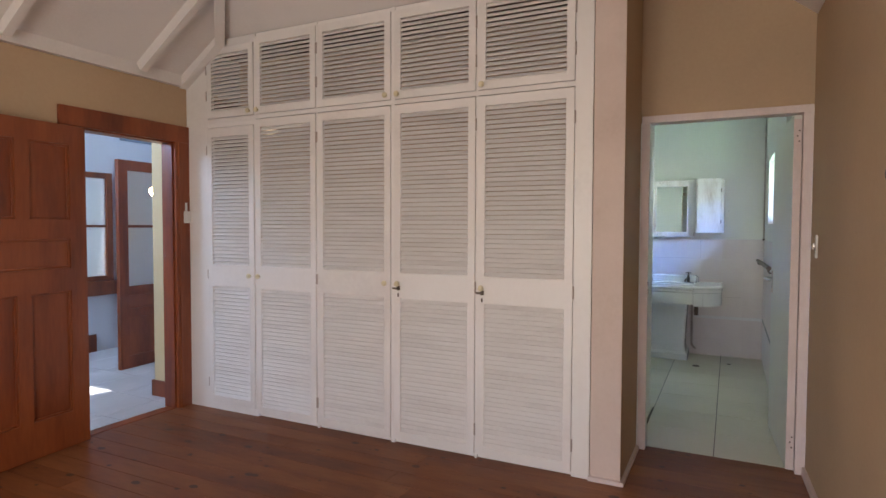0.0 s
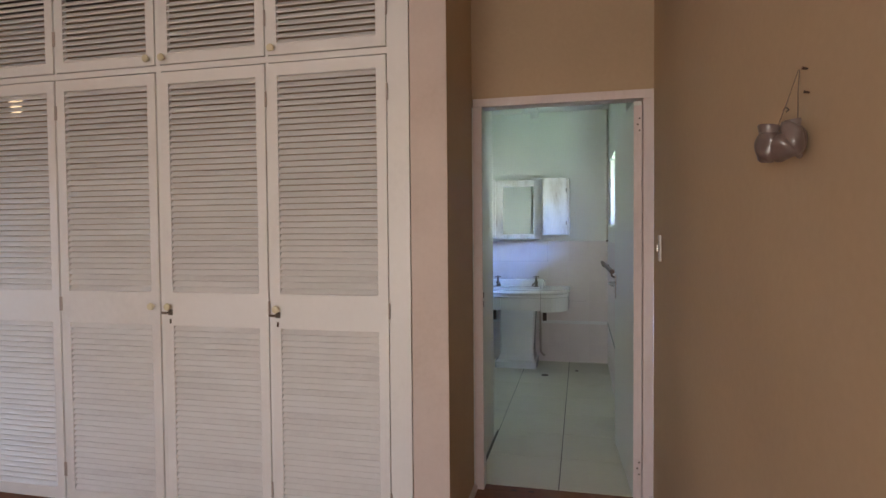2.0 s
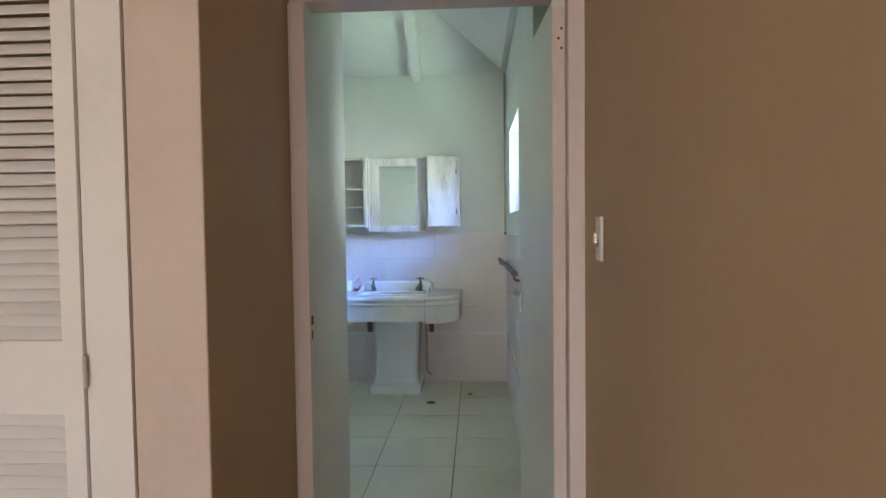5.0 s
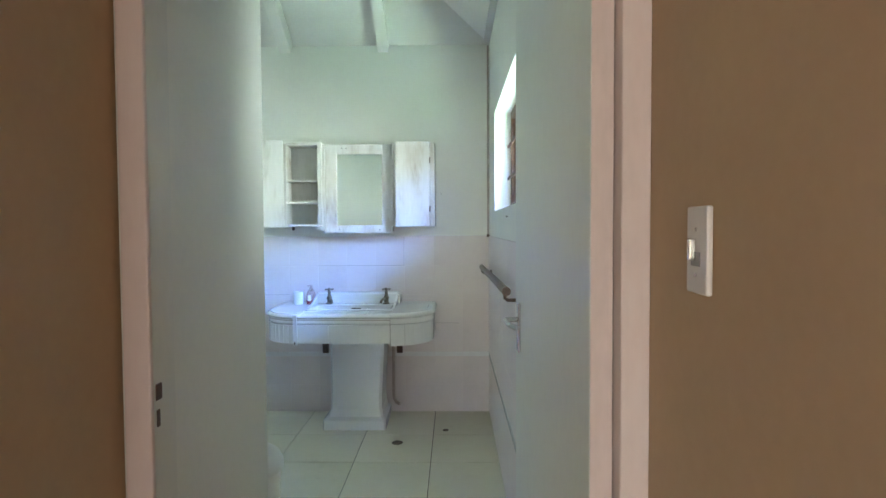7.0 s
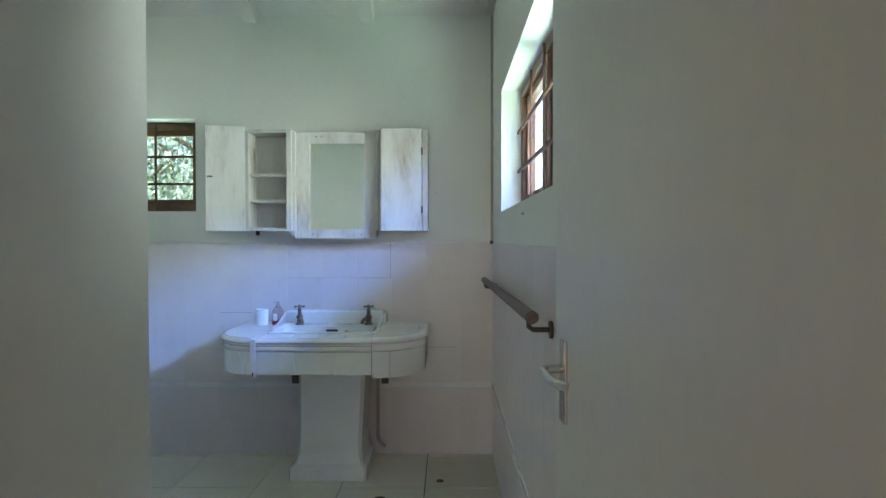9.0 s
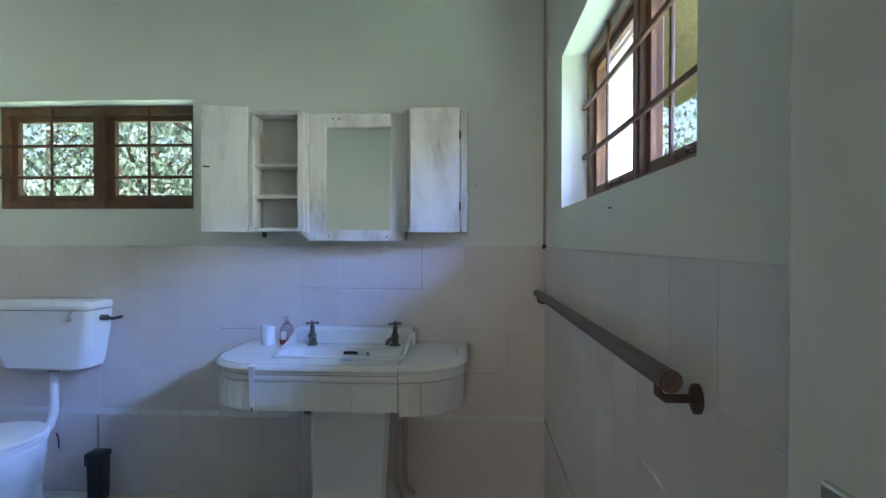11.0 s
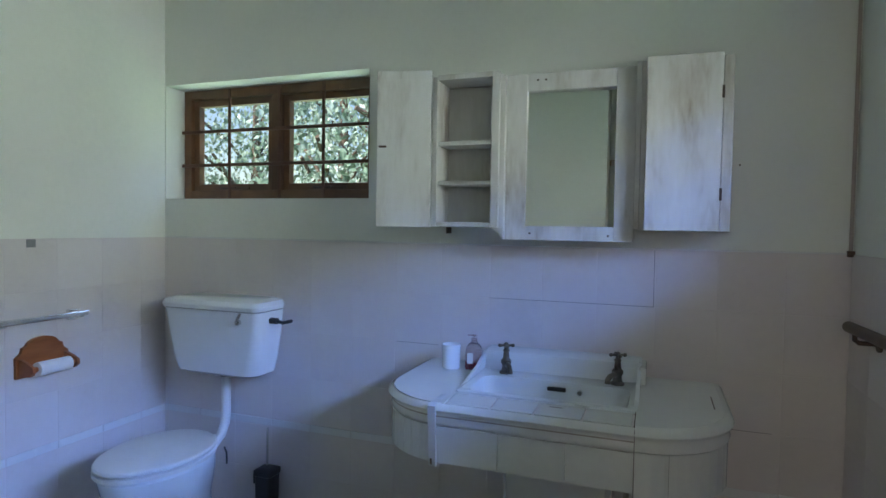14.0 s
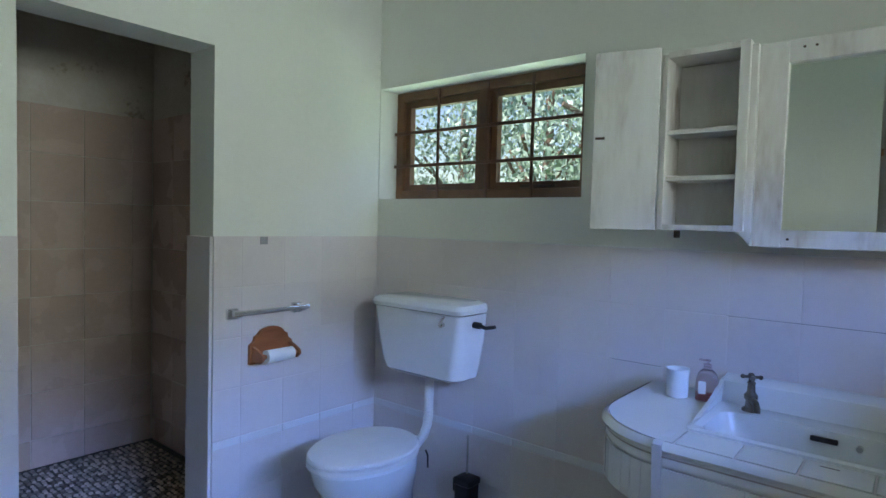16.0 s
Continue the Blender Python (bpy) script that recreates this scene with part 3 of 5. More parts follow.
def panel_door(name, label, width, height, panels, glazed=(), mat=RED_WOOD, thick=0.042):
    """A framed door leaf in its own xz plane, hinge edge at x = 0; panels and glazed are (x0, x1, z0, z1)."""
    top = thing(name, label, "door")
    xs = sorted({0.0, width, *[v for p in panels for v in p[:2]]})
    bm = bmesh.new()
    holes = list(panels)
    zs = sorted({0.0, height, *[v for p in holes for v in p[2:]]})
    for xa, xb in zip(xs, xs[1:]):
        run = None
        for za, zb in zip(zs, zs[1:]):
            inside = any(p[0] <= xa and p[1] >= xb and p[2] <= za and p[3] >= zb for p in holes)
            if inside:
                if run is not None:
                    box(bm, xa, -thick / 2, run, xb, thick / 2, za)
                run = None
            elif run is None:
                run = za
        if run is not None:
            box(bm, xa, -thick / 2, run, xb, thick / 2, zs[-1])
    part("frame", bm, mat, top)
    for p in panels:
        glass = p in glazed
        bm = boxes((p[0], -0.006, p[2], p[1], 0.006, p[3]))
        if not glass:
            for s in (-1, 1):
                for q in ((p[0], p[2], p[1], p[2] + 0.014), (p[0], p[3] - 0.014, p[1], p[3]), (p[0], p[2] + 0.014, p[0] + 0.014, p[3] - 0.014), (p[1] - 0.014, p[2] + 0.014, p[1], p[3] - 0.014)):
                    box(bm, q[0], 0.006 * s, q[1], q[2], 0.015 * s, q[3], 0.003)
        part("pane" if glass else "panel", bm, FROSTED if glass else mat, top, "frosted glass pane" if glass else "")
    return top


w = 0.80
leaf = panel_door("panelled_door", "red-brown varnished wooden panelled door standing wide open against the bedroom wall", w, 2.0, [(0.11, 0.36, 0.22, 0.98), (0.44, 0.69, 0.22, 0.98), (0.11, 0.69, 1.12, 1.30), (0.11, 0.36, 1.42, 1.88), (0.44, 0.69, 1.42, 1.88)])
leaf.matrix_world = pose(BX0 + 0.055, HY0 - 0.005, 0.006, 0, 0, -84)

bm = boxes((0.685, -0.045, 0.93, 0.735, -0.021, 1.09), bevel=0.002)
tube(bm, (0.71, -0.045, 1.03), (0.71, -0.075, 1.03), 0.008, seg=10)
tube(bm, (0.715, -0.07, 1.03), (0.61, -0.07, 1.03), 0.009, seg=10)
part("handle", bm, OLD_BRASS, leaf, "tarnished lever handle")

sw = thing("light_switch", "white plastic light switch on the door architrave", "switch", (BX0 + 0.032, 3.385, 1.455), 90)
part("plate", boxes((-0.032, -0.012, -0.045, 0.032, 0, 0.045), bevel=0.004), WHITE_PLASTIC, sw)
part("rocker", boxes((-0.012, -0.018, -0.018, 0.012, -0.0121, 0.018), bevel=0.002), WHITE_PLASTIC, sw)
part("conduit", boxes((-0.018, -0.010, 0.046, -0.002, 0, 0.11), bevel=0.002), WHITE_PLASTIC, sw, "short white conduit")

# ---- hall ----
structure("wall_hall_end", boxes((-3.24, 3.45, 0, -2.901, 4.3, 2.9)), YELLOW_WALL, "cream-yellow plaster wall end in the hall")
structure("baseboard", boxes((-3.255, 3.432, 0, -2.902, 3.449, 0.13), (-3.258, 3.432, 0, -3.241, 4.3, 0.13), bevel=0.002), RED_WOOD, "red-brown wooden skirting")
structure("wall_hall_west", wall_pierced("x", -5.45, -5.30, 0.8, 5.4, 0, 3.4, [(3.55, 4.50, 0.78, 1.97)]), HALL_WALL, "white plaster hall wall with an inner window")
structure("wall_hall_north", boxes((-5.30, 5.1, 0, -2.90, 5.25, 3.4), (-3.241, 4.301, 0, -2.901, 5.1, 3.4)), HALL_WALL, "white plaster hall wall")
# Unseen wall; its small hole is added to throw the floor's sun patch
structure("wall_hall_south", wall_pierced("y", 1.45, 1.6, -5.30, -2.901, 0, 3.4, [(-4.40, -4.05, 1.46, 1.78)]), HALL_WALL, "white plaster hall wall")
structure("wall_hall_east", boxes((-2.90, 1.6, 2.442, -2.85, 4.3, 3.4)), HALL_WALL)
structure("ceiling_hall", boxes((-5.45, 1.45, 3.401, -2.85, 5.25, 3.5)), CEILING)
structure("wall_outer_hall", boxes((-6.2, 3.0, 0, -6.1, 5.0, 3.0)), HALL_WALL, "pale wall beyond the inner window")
w1 = structure("window_3", boxes((-5.32, 3.55, 0.78, -5.26, 3.62, 1.97), (-5.32, 4.43, 0.78, -5.26, 4.50, 1.97), (-5.32, 3.62, 1.91, -5.26, 4.43, 1.97), (-5.32, 3.62, 0.78, -5.26, 4.43, 0.83), (-5.31, 3.62, 1.37, -5.27, 4.43, 1.395), (-5.30, 3.5, 0.62, -5.24, 4.54, 0.779), bevel=0.003), RED_WOOD, "red-brown inner window with frosted panes")
part("pane", boxes((-5.295, 3.62, 0.83, -5.288, 4.43, 1.37)), FROSTED, w1)
part("pane", boxes((-5.295, 3.62, 1.395, -5.288, 4.43, 1.91)), FROSTED, w1)
structure("baseboard", boxes((-5.299, 1.6, 0, -5.28, 4.3, 0.19), bevel=0.002), RED_WOOD, "dark red-brown skirting")
structure("door_3", boxes((-5.299, 4.56, 0, -5.20, 4.62, 2.08), (-5.299, 5.03, 0, -5.20, 5.09, 2.08), (-5.299, 4.62, 2.0, -5.20, 5.03, 2.08), (-5.298, 4.621, 0, -5.25, 5.029, 1.999), bevel=0.003), RED_WOOD, "closed dark red-brown hall door and frame")
fd = panel_door("glazed_door", "red-brown wooden door with two frosted panes standing half open in the hall", 0.72, 2.02, [(0.10, 0.62, 0.12, 0.50), (0.10, 0.62, 0.58, 0.72), (0.10, 0.62, 0.80, 1.37), (0.10, 0.62, 1.395, 1.92)], [(0.10, 0.62, 0.80, 1.37), (0.10, 0.62, 1.395, 1.92)])
fd.matrix_world = pose(-4.272, 3.863, 0.0, 0, 0, 94)
vent = structure("window_4", boxes((-5.299, 3.9, 2.28, -5.28, 4.1, 2.62), (-5.28, 3.89, 2.27, -5.26, 3.92, 2.63), (-5.28, 4.09, 2.27, -5.26, 4.12, 2.63), (-5.28, 3.92, 2.6, -5.26, 4.09, 2.63), (-5.28, 3.92, 2.27, -5.26, 4.09, 2.30), bevel=0.002), surface("olive_green_paint", [(0.3, (0.16, 0.20, 0.07)), (0.8, (0.25, 0.29, 0.12))], (0.4, 0.6), 8, 50, 0.1), "small olive green high window frame")
structure("trim", boxes((-5.299, 4.62, 2.36, -5.27, 5.05, 2.52), bevel=0.002), surface("blue_grey_paint", [(0.3, (0.20, 0.24, 0.32)), (0.8, (0.27, 0.32, 0.40))], (0.5, 0.6), 8, 50, 0.1), "blue-grey vent panel high on the wall")

sc = thing("wall_lamp", "small lit wall lamp on the cream wall end", "lamp", (-3.241, 3.53, 1.66), 180)
bm = bmesh.new()
lathe(bm, [(0.03, 0), (0.03, 0.008), (0.012, 0.014), (0.009, 0.085)], 16, m=pose(0, 0, 0, 0, 90))
part("bracket", bm, OLD_BRASS, sc, "", True)
bm = bmesh.new()
lathe(bm, [(0.012, -0.02), (0.024, 0.0), (0.028, 0.02), (0.018, 0.04), (0.004, 0.048)], 16, centre=(0.095, 0, 0))
part("bulb", bm, BULB, sc, "glowing bulb", True)


def tile_row(name, parent, origin, across, up, out, rect, holes, pitch, thick, mat, gap=0.0035, zs=None, start=0.0, label=""):
    """Tiles over rect (a0, a1, b0, b1) in the plane origin + a * across + b * up, cut at the edges and round holes."""
    across, up, out, origin = Vector(across), Vector(up), Vector(out), Vector(origin)
    a0, a1, b0, b1 = rect
    na = int(math.ceil((a1 - a0 + start) / pitch))
    cols = [(max(a0, a0 - start + k * pitch), min(a1, a0 - start + (k + 1) * pitch)) for k in range(na)]
    rows = zs or [(b0 + k * pitch, min(b1, b0 + (k + 1) * pitch)) for k in range(int(math.ceil((b1 - b0) / pitch)))]
    turn = Matrix((across, up, out)).transposed().to_4x4()
    cache = {}
    for c0, c1 in cols:
        for r0, r1 in rows:
            pieces = [(c0, c1, r0, r1)]
            for h in holes:
                cut = []
                for p in pieces:
                    if p[0] >= h[1] or p[1] <= h[0] or p[2] >= h[3] or p[3] <= h[2]:
                        cut.append(p)
                        continue
                    if p[0] < h[0]:
                        cut.append((p[0], h[0], p[2], p[3]))
                    if p[1] > h[1]:
                        cut.append((h[1], p[1], p[2], p[3]))
                    if p[3] > h[3]:
                        cut.append((max(p[0], h[0]), min(p[1], h[1]), h[3], p[3]))
                pieces = cut
            for p in pieces:
                w, h_ = p[1] - p[0] - gap, p[3] - p[2] - gap
                if w < 0.012 or h_ < 0.008:
                    continue
                key = (round(w, 4), round(h_, 4))
                if key not in cache:
                    bm = bmesh.new()
                    e = min(0.0018, w / 5, h_ / 5)
                    f = [bm.verts.new((sx * w / 2, sy * h_ / 2, 0)) for sx, sy in ((-1, -1), (1, -1), (1, 1), (-1, 1))]
                    g = [bm.verts.new((sx * w / 2, sy * h_ / 2, thick - e / 2)) for sx, sy in ((-1, -1), (1, -1), (1, 1), (-1, 1))]
                    t = [bm.verts.new((sx * (w / 2 - e), sy * (h_ / 2 - e), thick)) for sx, sy in ((-1, -1), (1, -1), (1, 1), (-1, 1))]
                    for lo, hi in ((f, g), (g, t)):
                        for k in range(4):
                            bm.faces.new((lo[k], lo[(k + 1) % 4], hi[(k + 1) % 4], hi[k]))
                    bm.faces.new(t)
                    cache[key] = mesh(name, bm, mat)
                ob = new(name, cache[key])
                ob.parent = parent
                tilt = pose(0, 0, 0, random.uniform(-0.12, 0.12), random.uniform(-0.12, 0.12))
                ob.matrix_world = Matrix.Translation(origin + across * (p[0] + p[1]) / 2 + up * (p[2] + p[3]) / 2) @ turn @ tilt
                if label:
                    ob["label"] = label


# ---- bathroom door and frame ----
frame2 = structure("door_2", boxes((PIL1 + 0.008, BY1 - 0.014, 0, DX0, BY1 - 0.002, DZ), (DX1, BY1 - 0.014, 0, BX1 - 0.002, 4.16, DZ), (PIL1 + 0.008, BY1 - 0.014, DZ, BX1 - 0.002, 4.112, DZ + 0.043), bevel=0.003), FRAME_PAINT, "pale pink painted bathroom door frame")
part("lining", boxes((0.458, BY1 - 0.002, 0, DX0 - 0.001, 4.10, DZ + 0.002), bevel=0.002), DOOR_PAINT, frame2, "off-white painted door lining")
part("strike_plate", boxes((DX0 - 0.002, 4.026, 1.023, DX0 + 0.001, 4.046, 1.052), bevel=0.001), IRON, frame2, "small dark steel strike plate")
part("strike_hole", boxes((DX0 - 0.002, 4.028, 0.976, DX0 + 0.001, 4.038, 1.006), bevel=0.001), IRON, frame2, "small dark latch slot")

LEAF_WIDE = 0.795
bd = thing("bathroom_door", "off-white painted flush door standing open with a chrome lever handle", "door", (1.281, 4.048, 0.008), 93.3)
part("leaf", boxes((0, -0.041, 0, LEAF_WIDE, 0, 2.012), bevel=0.002), DOOR_PAINT, bd)
part("edge_band", boxes((-0.003, -0.040, 0, -0.0005, -0.001, 1.99), bevel=0.0008), FRAME_PAINT, bd, "pale pink painted hinge edge")
for z in (0.16, 1.895):
    part("hinge", boxes((-0.005, -0.034, z - 0.045, -0.0032, -0.010, z + 0.045), bevel=0.0006), FRAME_PAINT, bd, "painted steel hinge with dark screws")
    bm = bmesh.new()
    for k in (-0.03, 0.0, 0.03):
        tube(bm, (-0.0065, -0.022 - (0.006 if k else -0.003), z + k), (-0.0045, -0.022 - (0.006 if k else -0.003), z + k), 0.0045, seg=8)
    part("screw", bm, IRON, bd, "dark hinge screws")
bm = boxes((LEAF_WIDE - 0.092, 0.0005, 0.968, LEAF_WIDE - 0.056, 0.008, 1.118), bevel=0.003)
part("handle_plate", bm, CHROME, bd, "long chrome back plate")
bm = bmesh.new()
sweep(bm, [(LEAF_WIDE - 0.074, 0.006, 1.066), (LEAF_WIDE - 0.074, 0.034, 1.066), (LEAF_WIDE - 0.079, 0.042, 1.066), (LEAF_WIDE - 0.090, 0.045, 1.065), (LEAF_WIDE - 0.14, 0.043, 1.062), (LEAF_WIDE - 0.165, 0.036, 1.060), (LEAF_WIDE - 0.175, 0.024, 1.058)], 0.008)
part("handle", bm, CHROME, bd, "curved chrome lever handle", True)

for piece in bd.children:
    if piece.name.split(".")[0] not in ("leaf", "edge_band", "hinge", "screw"):
        piece.location.z -= 0.026

# ---- windows ----
def casement_window(name, label, origin, across, out, width, height, lights, bar_across, bars_up):
    """A timber window of equal lights, with burglar bars over its room side. The plane runs from origin along across and up."""
    m = Matrix((Vector(across), Vector(out), Vector((0, 0, 1)))).transposed().to_4x4()
    m = Matrix.Translation(origin) @ m
    top = new(name)
    tagged(top, label, "window", kind="structure")
    top.matrix_world = m
    F = 0.045
    part("window_frame", boxes((0, 0, 0, F, 0.07, height), (width - F, 0, 0, width, 0.07, height), (F, 0, 0, width - F, 0.07, F), (F, 0, height - F, width - F, 0.07, height), bevel=0.003), WINDOW_WOOD, top, "brown varnished window frame")
    lw = width / lights
    for k in range(1, lights):
        part("mullion", boxes((lw * k - 0.028, 0.002, F, lw * k + 0.028, 0.068, height - F), bevel=0.003), WINDOW_WOOD, top)
    for k in range(lights):
        a, b = (F if k == 0 else lw * k + 0.028) + 0.001, (width - F if k == lights - 1 else lw * (k + 1) - 0.028) - 0.001
        s = 0.032
        z0, z1 = F + 0.001, height - F - 0.001
        sash = part("sash", boxes((a, 0.022, z0, a + s, 0.058, z1), (b - s, 0.022, z0, b, 0.058, z1), (a + s, 0.022, z0, b - s, 0.058, z0 + s), (a + s, 0.022, z1 - s, b - s, 0.058, z1), bevel=0.002), WINDOW_WOOD, top)
        pane = part("pane", boxes((a + s, 0.038, z0 + s, b - s, 0.042, z1 - s)), GLASS, sash, "clear glass pane")
        pane.visible_shadow = False
        bm = boxes((a + (b - a) * 0.35, 0.008, z0 + 0.004, a + (b - a) * 0.72, 0.018, z0 + 0.016), bevel=0.002)
        tube(bm, (a + (b - a) * 0.55, 0.0, z0 + 0.012), (a + (b - a) * 0.55, 0.022, z0 + 0.012), 0.006, seg=8)
        part("stay", bm, IRON, sash, "dark casement stay")
    for z in bar_across:
        part("bar", boxes((0.003, -0.020, z - 0.008, width - 0.003, -0.010, z + 0.008), bevel=0.002), BAR_PAINT, top, "maroon steel burglar bar")
    for x in bars_up:
        part("bar", boxes((x - 0.007, -0.010, 0.003, x + 0.007, -0.001, height - 0.003), bevel=0.002), BAR_PAINT, top, "maroon steel burglar bar")
    return top


casement_window("window_1", "small brown timber casement window with maroon burglar bars", (-1.594, 7.32, 1.455), (1, 0, 0), (0, 1, 0), 1.117, 0.548, 2, [0.17, 0.337], [0.288, 0.58, 0.823])
casement_window("window_2", "brown timber casement window with maroon burglar bars in a deep reveal", (1.40, 6.692, 1.426), (0, -1, 0), (1, 0, 0), 1.449, 0.607, 2, [0.198, 0.395], [0.39, 0.735, 1.04])

# ---- bathroom fittings ----
def arc(cx, cy, r, a0, a1, n):
    return [(cx + r * math.cos(radians(a0 + (a1 - a0) * k / n)), cy + r * math.sin(radians(a0 + (a1 - a0) * k / n))) for k in range(n + 1)]


vanity = thing("basin_counter", "white tiled basin counter with rounded ends on a porcelain pedestal", "washbasin")
VX0, VX1, VYB = -0.165, 0.895, 7.195
FC = 6.612                                          # straight front
TZ = 0.806


def counter_outline(grow=0.0):
    left = arc(0.085, 6.862, 0.25 + grow, 180, 262, 10)
    right = arc(0.66, 6.847, 0.235 + grow, -82, 0, 10)
    mid = [(0.068, FC - grow), (0.66, FC - grow)]
    return [(VX0 - grow, VYB)] + [(x, y) for x, y in left] + mid + right + [(VX1 + grow, VYB)]


def rim_hole(z):
    return [(0.112, 6.79, z), (0.60, 6.79, z), (0.60, 7.12, z), (0.112, 7.12, z)]


bm = bmesh.new()
out_ = counter_outline(0.008)
rings = []
for g, z in ((-0.03, 0.735), (0.0, 0.738), (0.006, 0.744), (0.008, 0.752), (0.006, 0.762), (0.0045, 0.766), (0.0045, 0.779), (0.014, 0.782), (0.018, 0.790), (0.014, 0.800), (0.004, TZ + 0.003)):
    rings.append([(x, y, z) for x, y in counter_outline(g)])
loft(bm, rings, close=False)
part("moulded_edge", bm, TOP_TILE, vanity, "rounded white tiled edge with a moulded lip", True)
bm = bmesh.new()
for g0, g1, z0, z1 in ((-0.002, -0.002, 0.624, 0.7375),):
    a = [bm.verts.new((x, y, z0)) for x, y in counter_outline(g0)]
    b = [bm.verts.new((x, y, z1)) for x, y in counter_outline(g1)]
    for k in range(len(a) - 1):
        bm.faces.new((a[k], a[k + 1], b[k + 1], b[k]))
    c = [bm.verts.new((x, y, z0)) for x, y in counter_outline(-0.03)]
    for k in range(len(a) - 1):
        bm.faces.new((a[k], a[k + 1], c[k + 1], c[k]))
part("apron", bm, GROUT, vanity, "grout behind the apron tiles")
bm = bmesh.new()
loft(bm, [[(x, y, z) for x, y in counter_outline(0.0052)] for z in (0.7665, 0.7705)], close=False)
part("lip_joint", bm, surface("brown_stained_joint", [(0.3, (0.24, 0.19, 0.15)), (0.7, (0.48, 0.43, 0.38))], (0.6, 0.8), 12, 60, 0.1), vanity, "brownish stained joint under the lip")
line = counter_outline(0.0)
run = [(Vector((*line[k], 0)), Vector((*line[k + 1], 0))) for k in range(len(line) - 1)]
acc = []
for a, b in run:
    n = max(1, round((b - a).length / 0.2))
    for k in range(n):
        acc.append((a.lerp(b, k / n), a.lerp(b, (k + 1) / n)))
for a, b in acc:
    L = (b - a).length
    if L < 0.01:
        continue
    bm = boxes((0.0006, -0.005, 0.622, L - 0.0006, 0.004, 0.7365))
    t = part("apron_tile", bm, TOP_TILE, vanity)
    t.matrix_world = Matrix.Translation(a) @ pose(0, 0, 0, 0, 0, math.degrees(math.atan2(b.y - a.y, b.x - a.x)))
# counter top with a rectangular hole for the basin
bm = bmesh.new()
hx0, hx1, hy0, hy1 = 0.095, 0.645, 6.74, 7.085
top_line = counter_outline(0.0)
left_side = [p for p in top_line if p[0] <= hx0] + [(hx0, FC), (hx0, VYB)]
right_side = [(hx1, VYB), (hx1, FC)] + [p for p in top_line if p[0] >= hx1]
prism(bm, [p for p in left_side], TZ - 0.016, TZ)
prism(bm, right_side, TZ - 0.016, TZ)
box(bm, hx0, FC, TZ - 0.016, hx1, hy0, TZ)
box(bm, hx0, hy1, TZ - 0.016, hx1, VYB, TZ)
part("counter_top", bm, GROUT, vanity, "bed of the counter tiles")
for x0, x1 in ((0.098, 0.235), (0.24, 0.365), (0.37, 0.505), (0.51, 0.641)):
    part("counter_tile", boxes((x0, FC + 0.004, TZ, x1, hy0 - 0.003, TZ + 0.005), bevel=0.0015), TOP_TILE, vanity)
bm = bmesh.new()
prism(bm, [(x + (0.003 if x < 0 else 0), y) for x, y in top_line if x <= 0.09] + [(0.093, FC + 0.003), (0.093, VYB)], TZ, TZ + 0.005)
part("counter_tile", bm, TOP_TILE, vanity, "large white corner tile")
bm = bmesh.new()
prism(bm, [(0.652, VYB), (0.652, FC + 0.003)] + [(x, y) for x, y in top_line if x >= 0.658], TZ, TZ + 0.008)
part("counter_tile", bm, TOP_TILE, vanity, "large white corner tile with a dark cracked joint")
for item in ((0.647, FC + 0.002, TZ + 0.0005, 0.650, 6.9, TZ + 0.0075), (0.868, 6.86, TZ + 0.008, 0.872, 7.0, TZ + 0.0092), (0.40, 6.70, TZ + 0.0052, 0.44, 6.703, TZ + 0.0062), (0.055, FC - 0.012, 0.615, 0.061, FC - 0.006, 0.65)):
    part("crack", boxes(item, bevel=0.0005), IRON, vanity, "dark chipped tile joint")
bm = bmesh.new()
loft(bm, [[(x - 0.012, y, z), (x + 0.012, y, z), (x + 0.012, y + 0.006, z), (x - 0.012, y + 0.006, z)] for x, y, z in ((0.066, 6.70, TZ + 0.006), (0.062, FC - 0.018, TZ + 0.004), (0.062, FC - 0.026, 0.805), (0.060, FC - 0.018, 0.76), (0.062, FC - 0.014, 0.66), (0.062, FC - 0.010, 0.61))])
part("edge_strip", bm, STRIP, vanity, "loose white strip hanging over the counter edge", True)

# end block of the counter, a little proud and deeper than the rest
def end_outline(grow):
    return [(0.650, VYB - 0.001), (0.650, FC - grow)] + [(x, y) for x, y in counter_outline(grow) if x >= 0.658]


bm = bmesh.new()
prism(bm, end_outline(0.012), 0.608, 0.742)
part("end_apron", bm, TOP_TILE, vanity, "white tiled apron of the end block")
bm = bmesh.new()
loft(bm, [[(x, y, z) for x, y in end_outline(g)] for g, z in ((0.004, 0.7425), (0.016, 0.746), (0.018, 0.754), (0.0145, 0.766), (0.0145, 0.781), (0.023, 0.784), (0.027, 0.793), (0.023, 0.804), (0.010, TZ + 0.0075))])
part("end_lip", bm, TOP_TILE, vanity, "rounded white lip with yellowed joints", True)
for x0, x1, z0, z1 in ((0.6490, 0.6510, 0.610, 0.806), (0.7390, 0.7398, 0.610, 0.742)):
    part("dark_joint", boxes((x0, FC - 0.0245 if x0 < 0.7 else FC - 0.0128, z0, x1, FC - 0.002, z1)), JOINT_DIRT, vanity, "dark open tile joint")
for cx_ in (hx0 - 0.009, hx1 + 0.001):
    bm = bmesh.new()
    loft(bm, [[(x, 7.19, TZ + 0.006), (x, 7.19, 0.887), (x, 7.10, 0.882), (x, 6.98, 0.845), (x, 6.86, TZ + 0.018), (x, 6.80, TZ + 0.006)] for x in (cx_ - 0.004, cx_ + 0.009)])
    part("side_cheek", bm, PORCELAIN, vanity, "sloping white porcelain side of the basin")

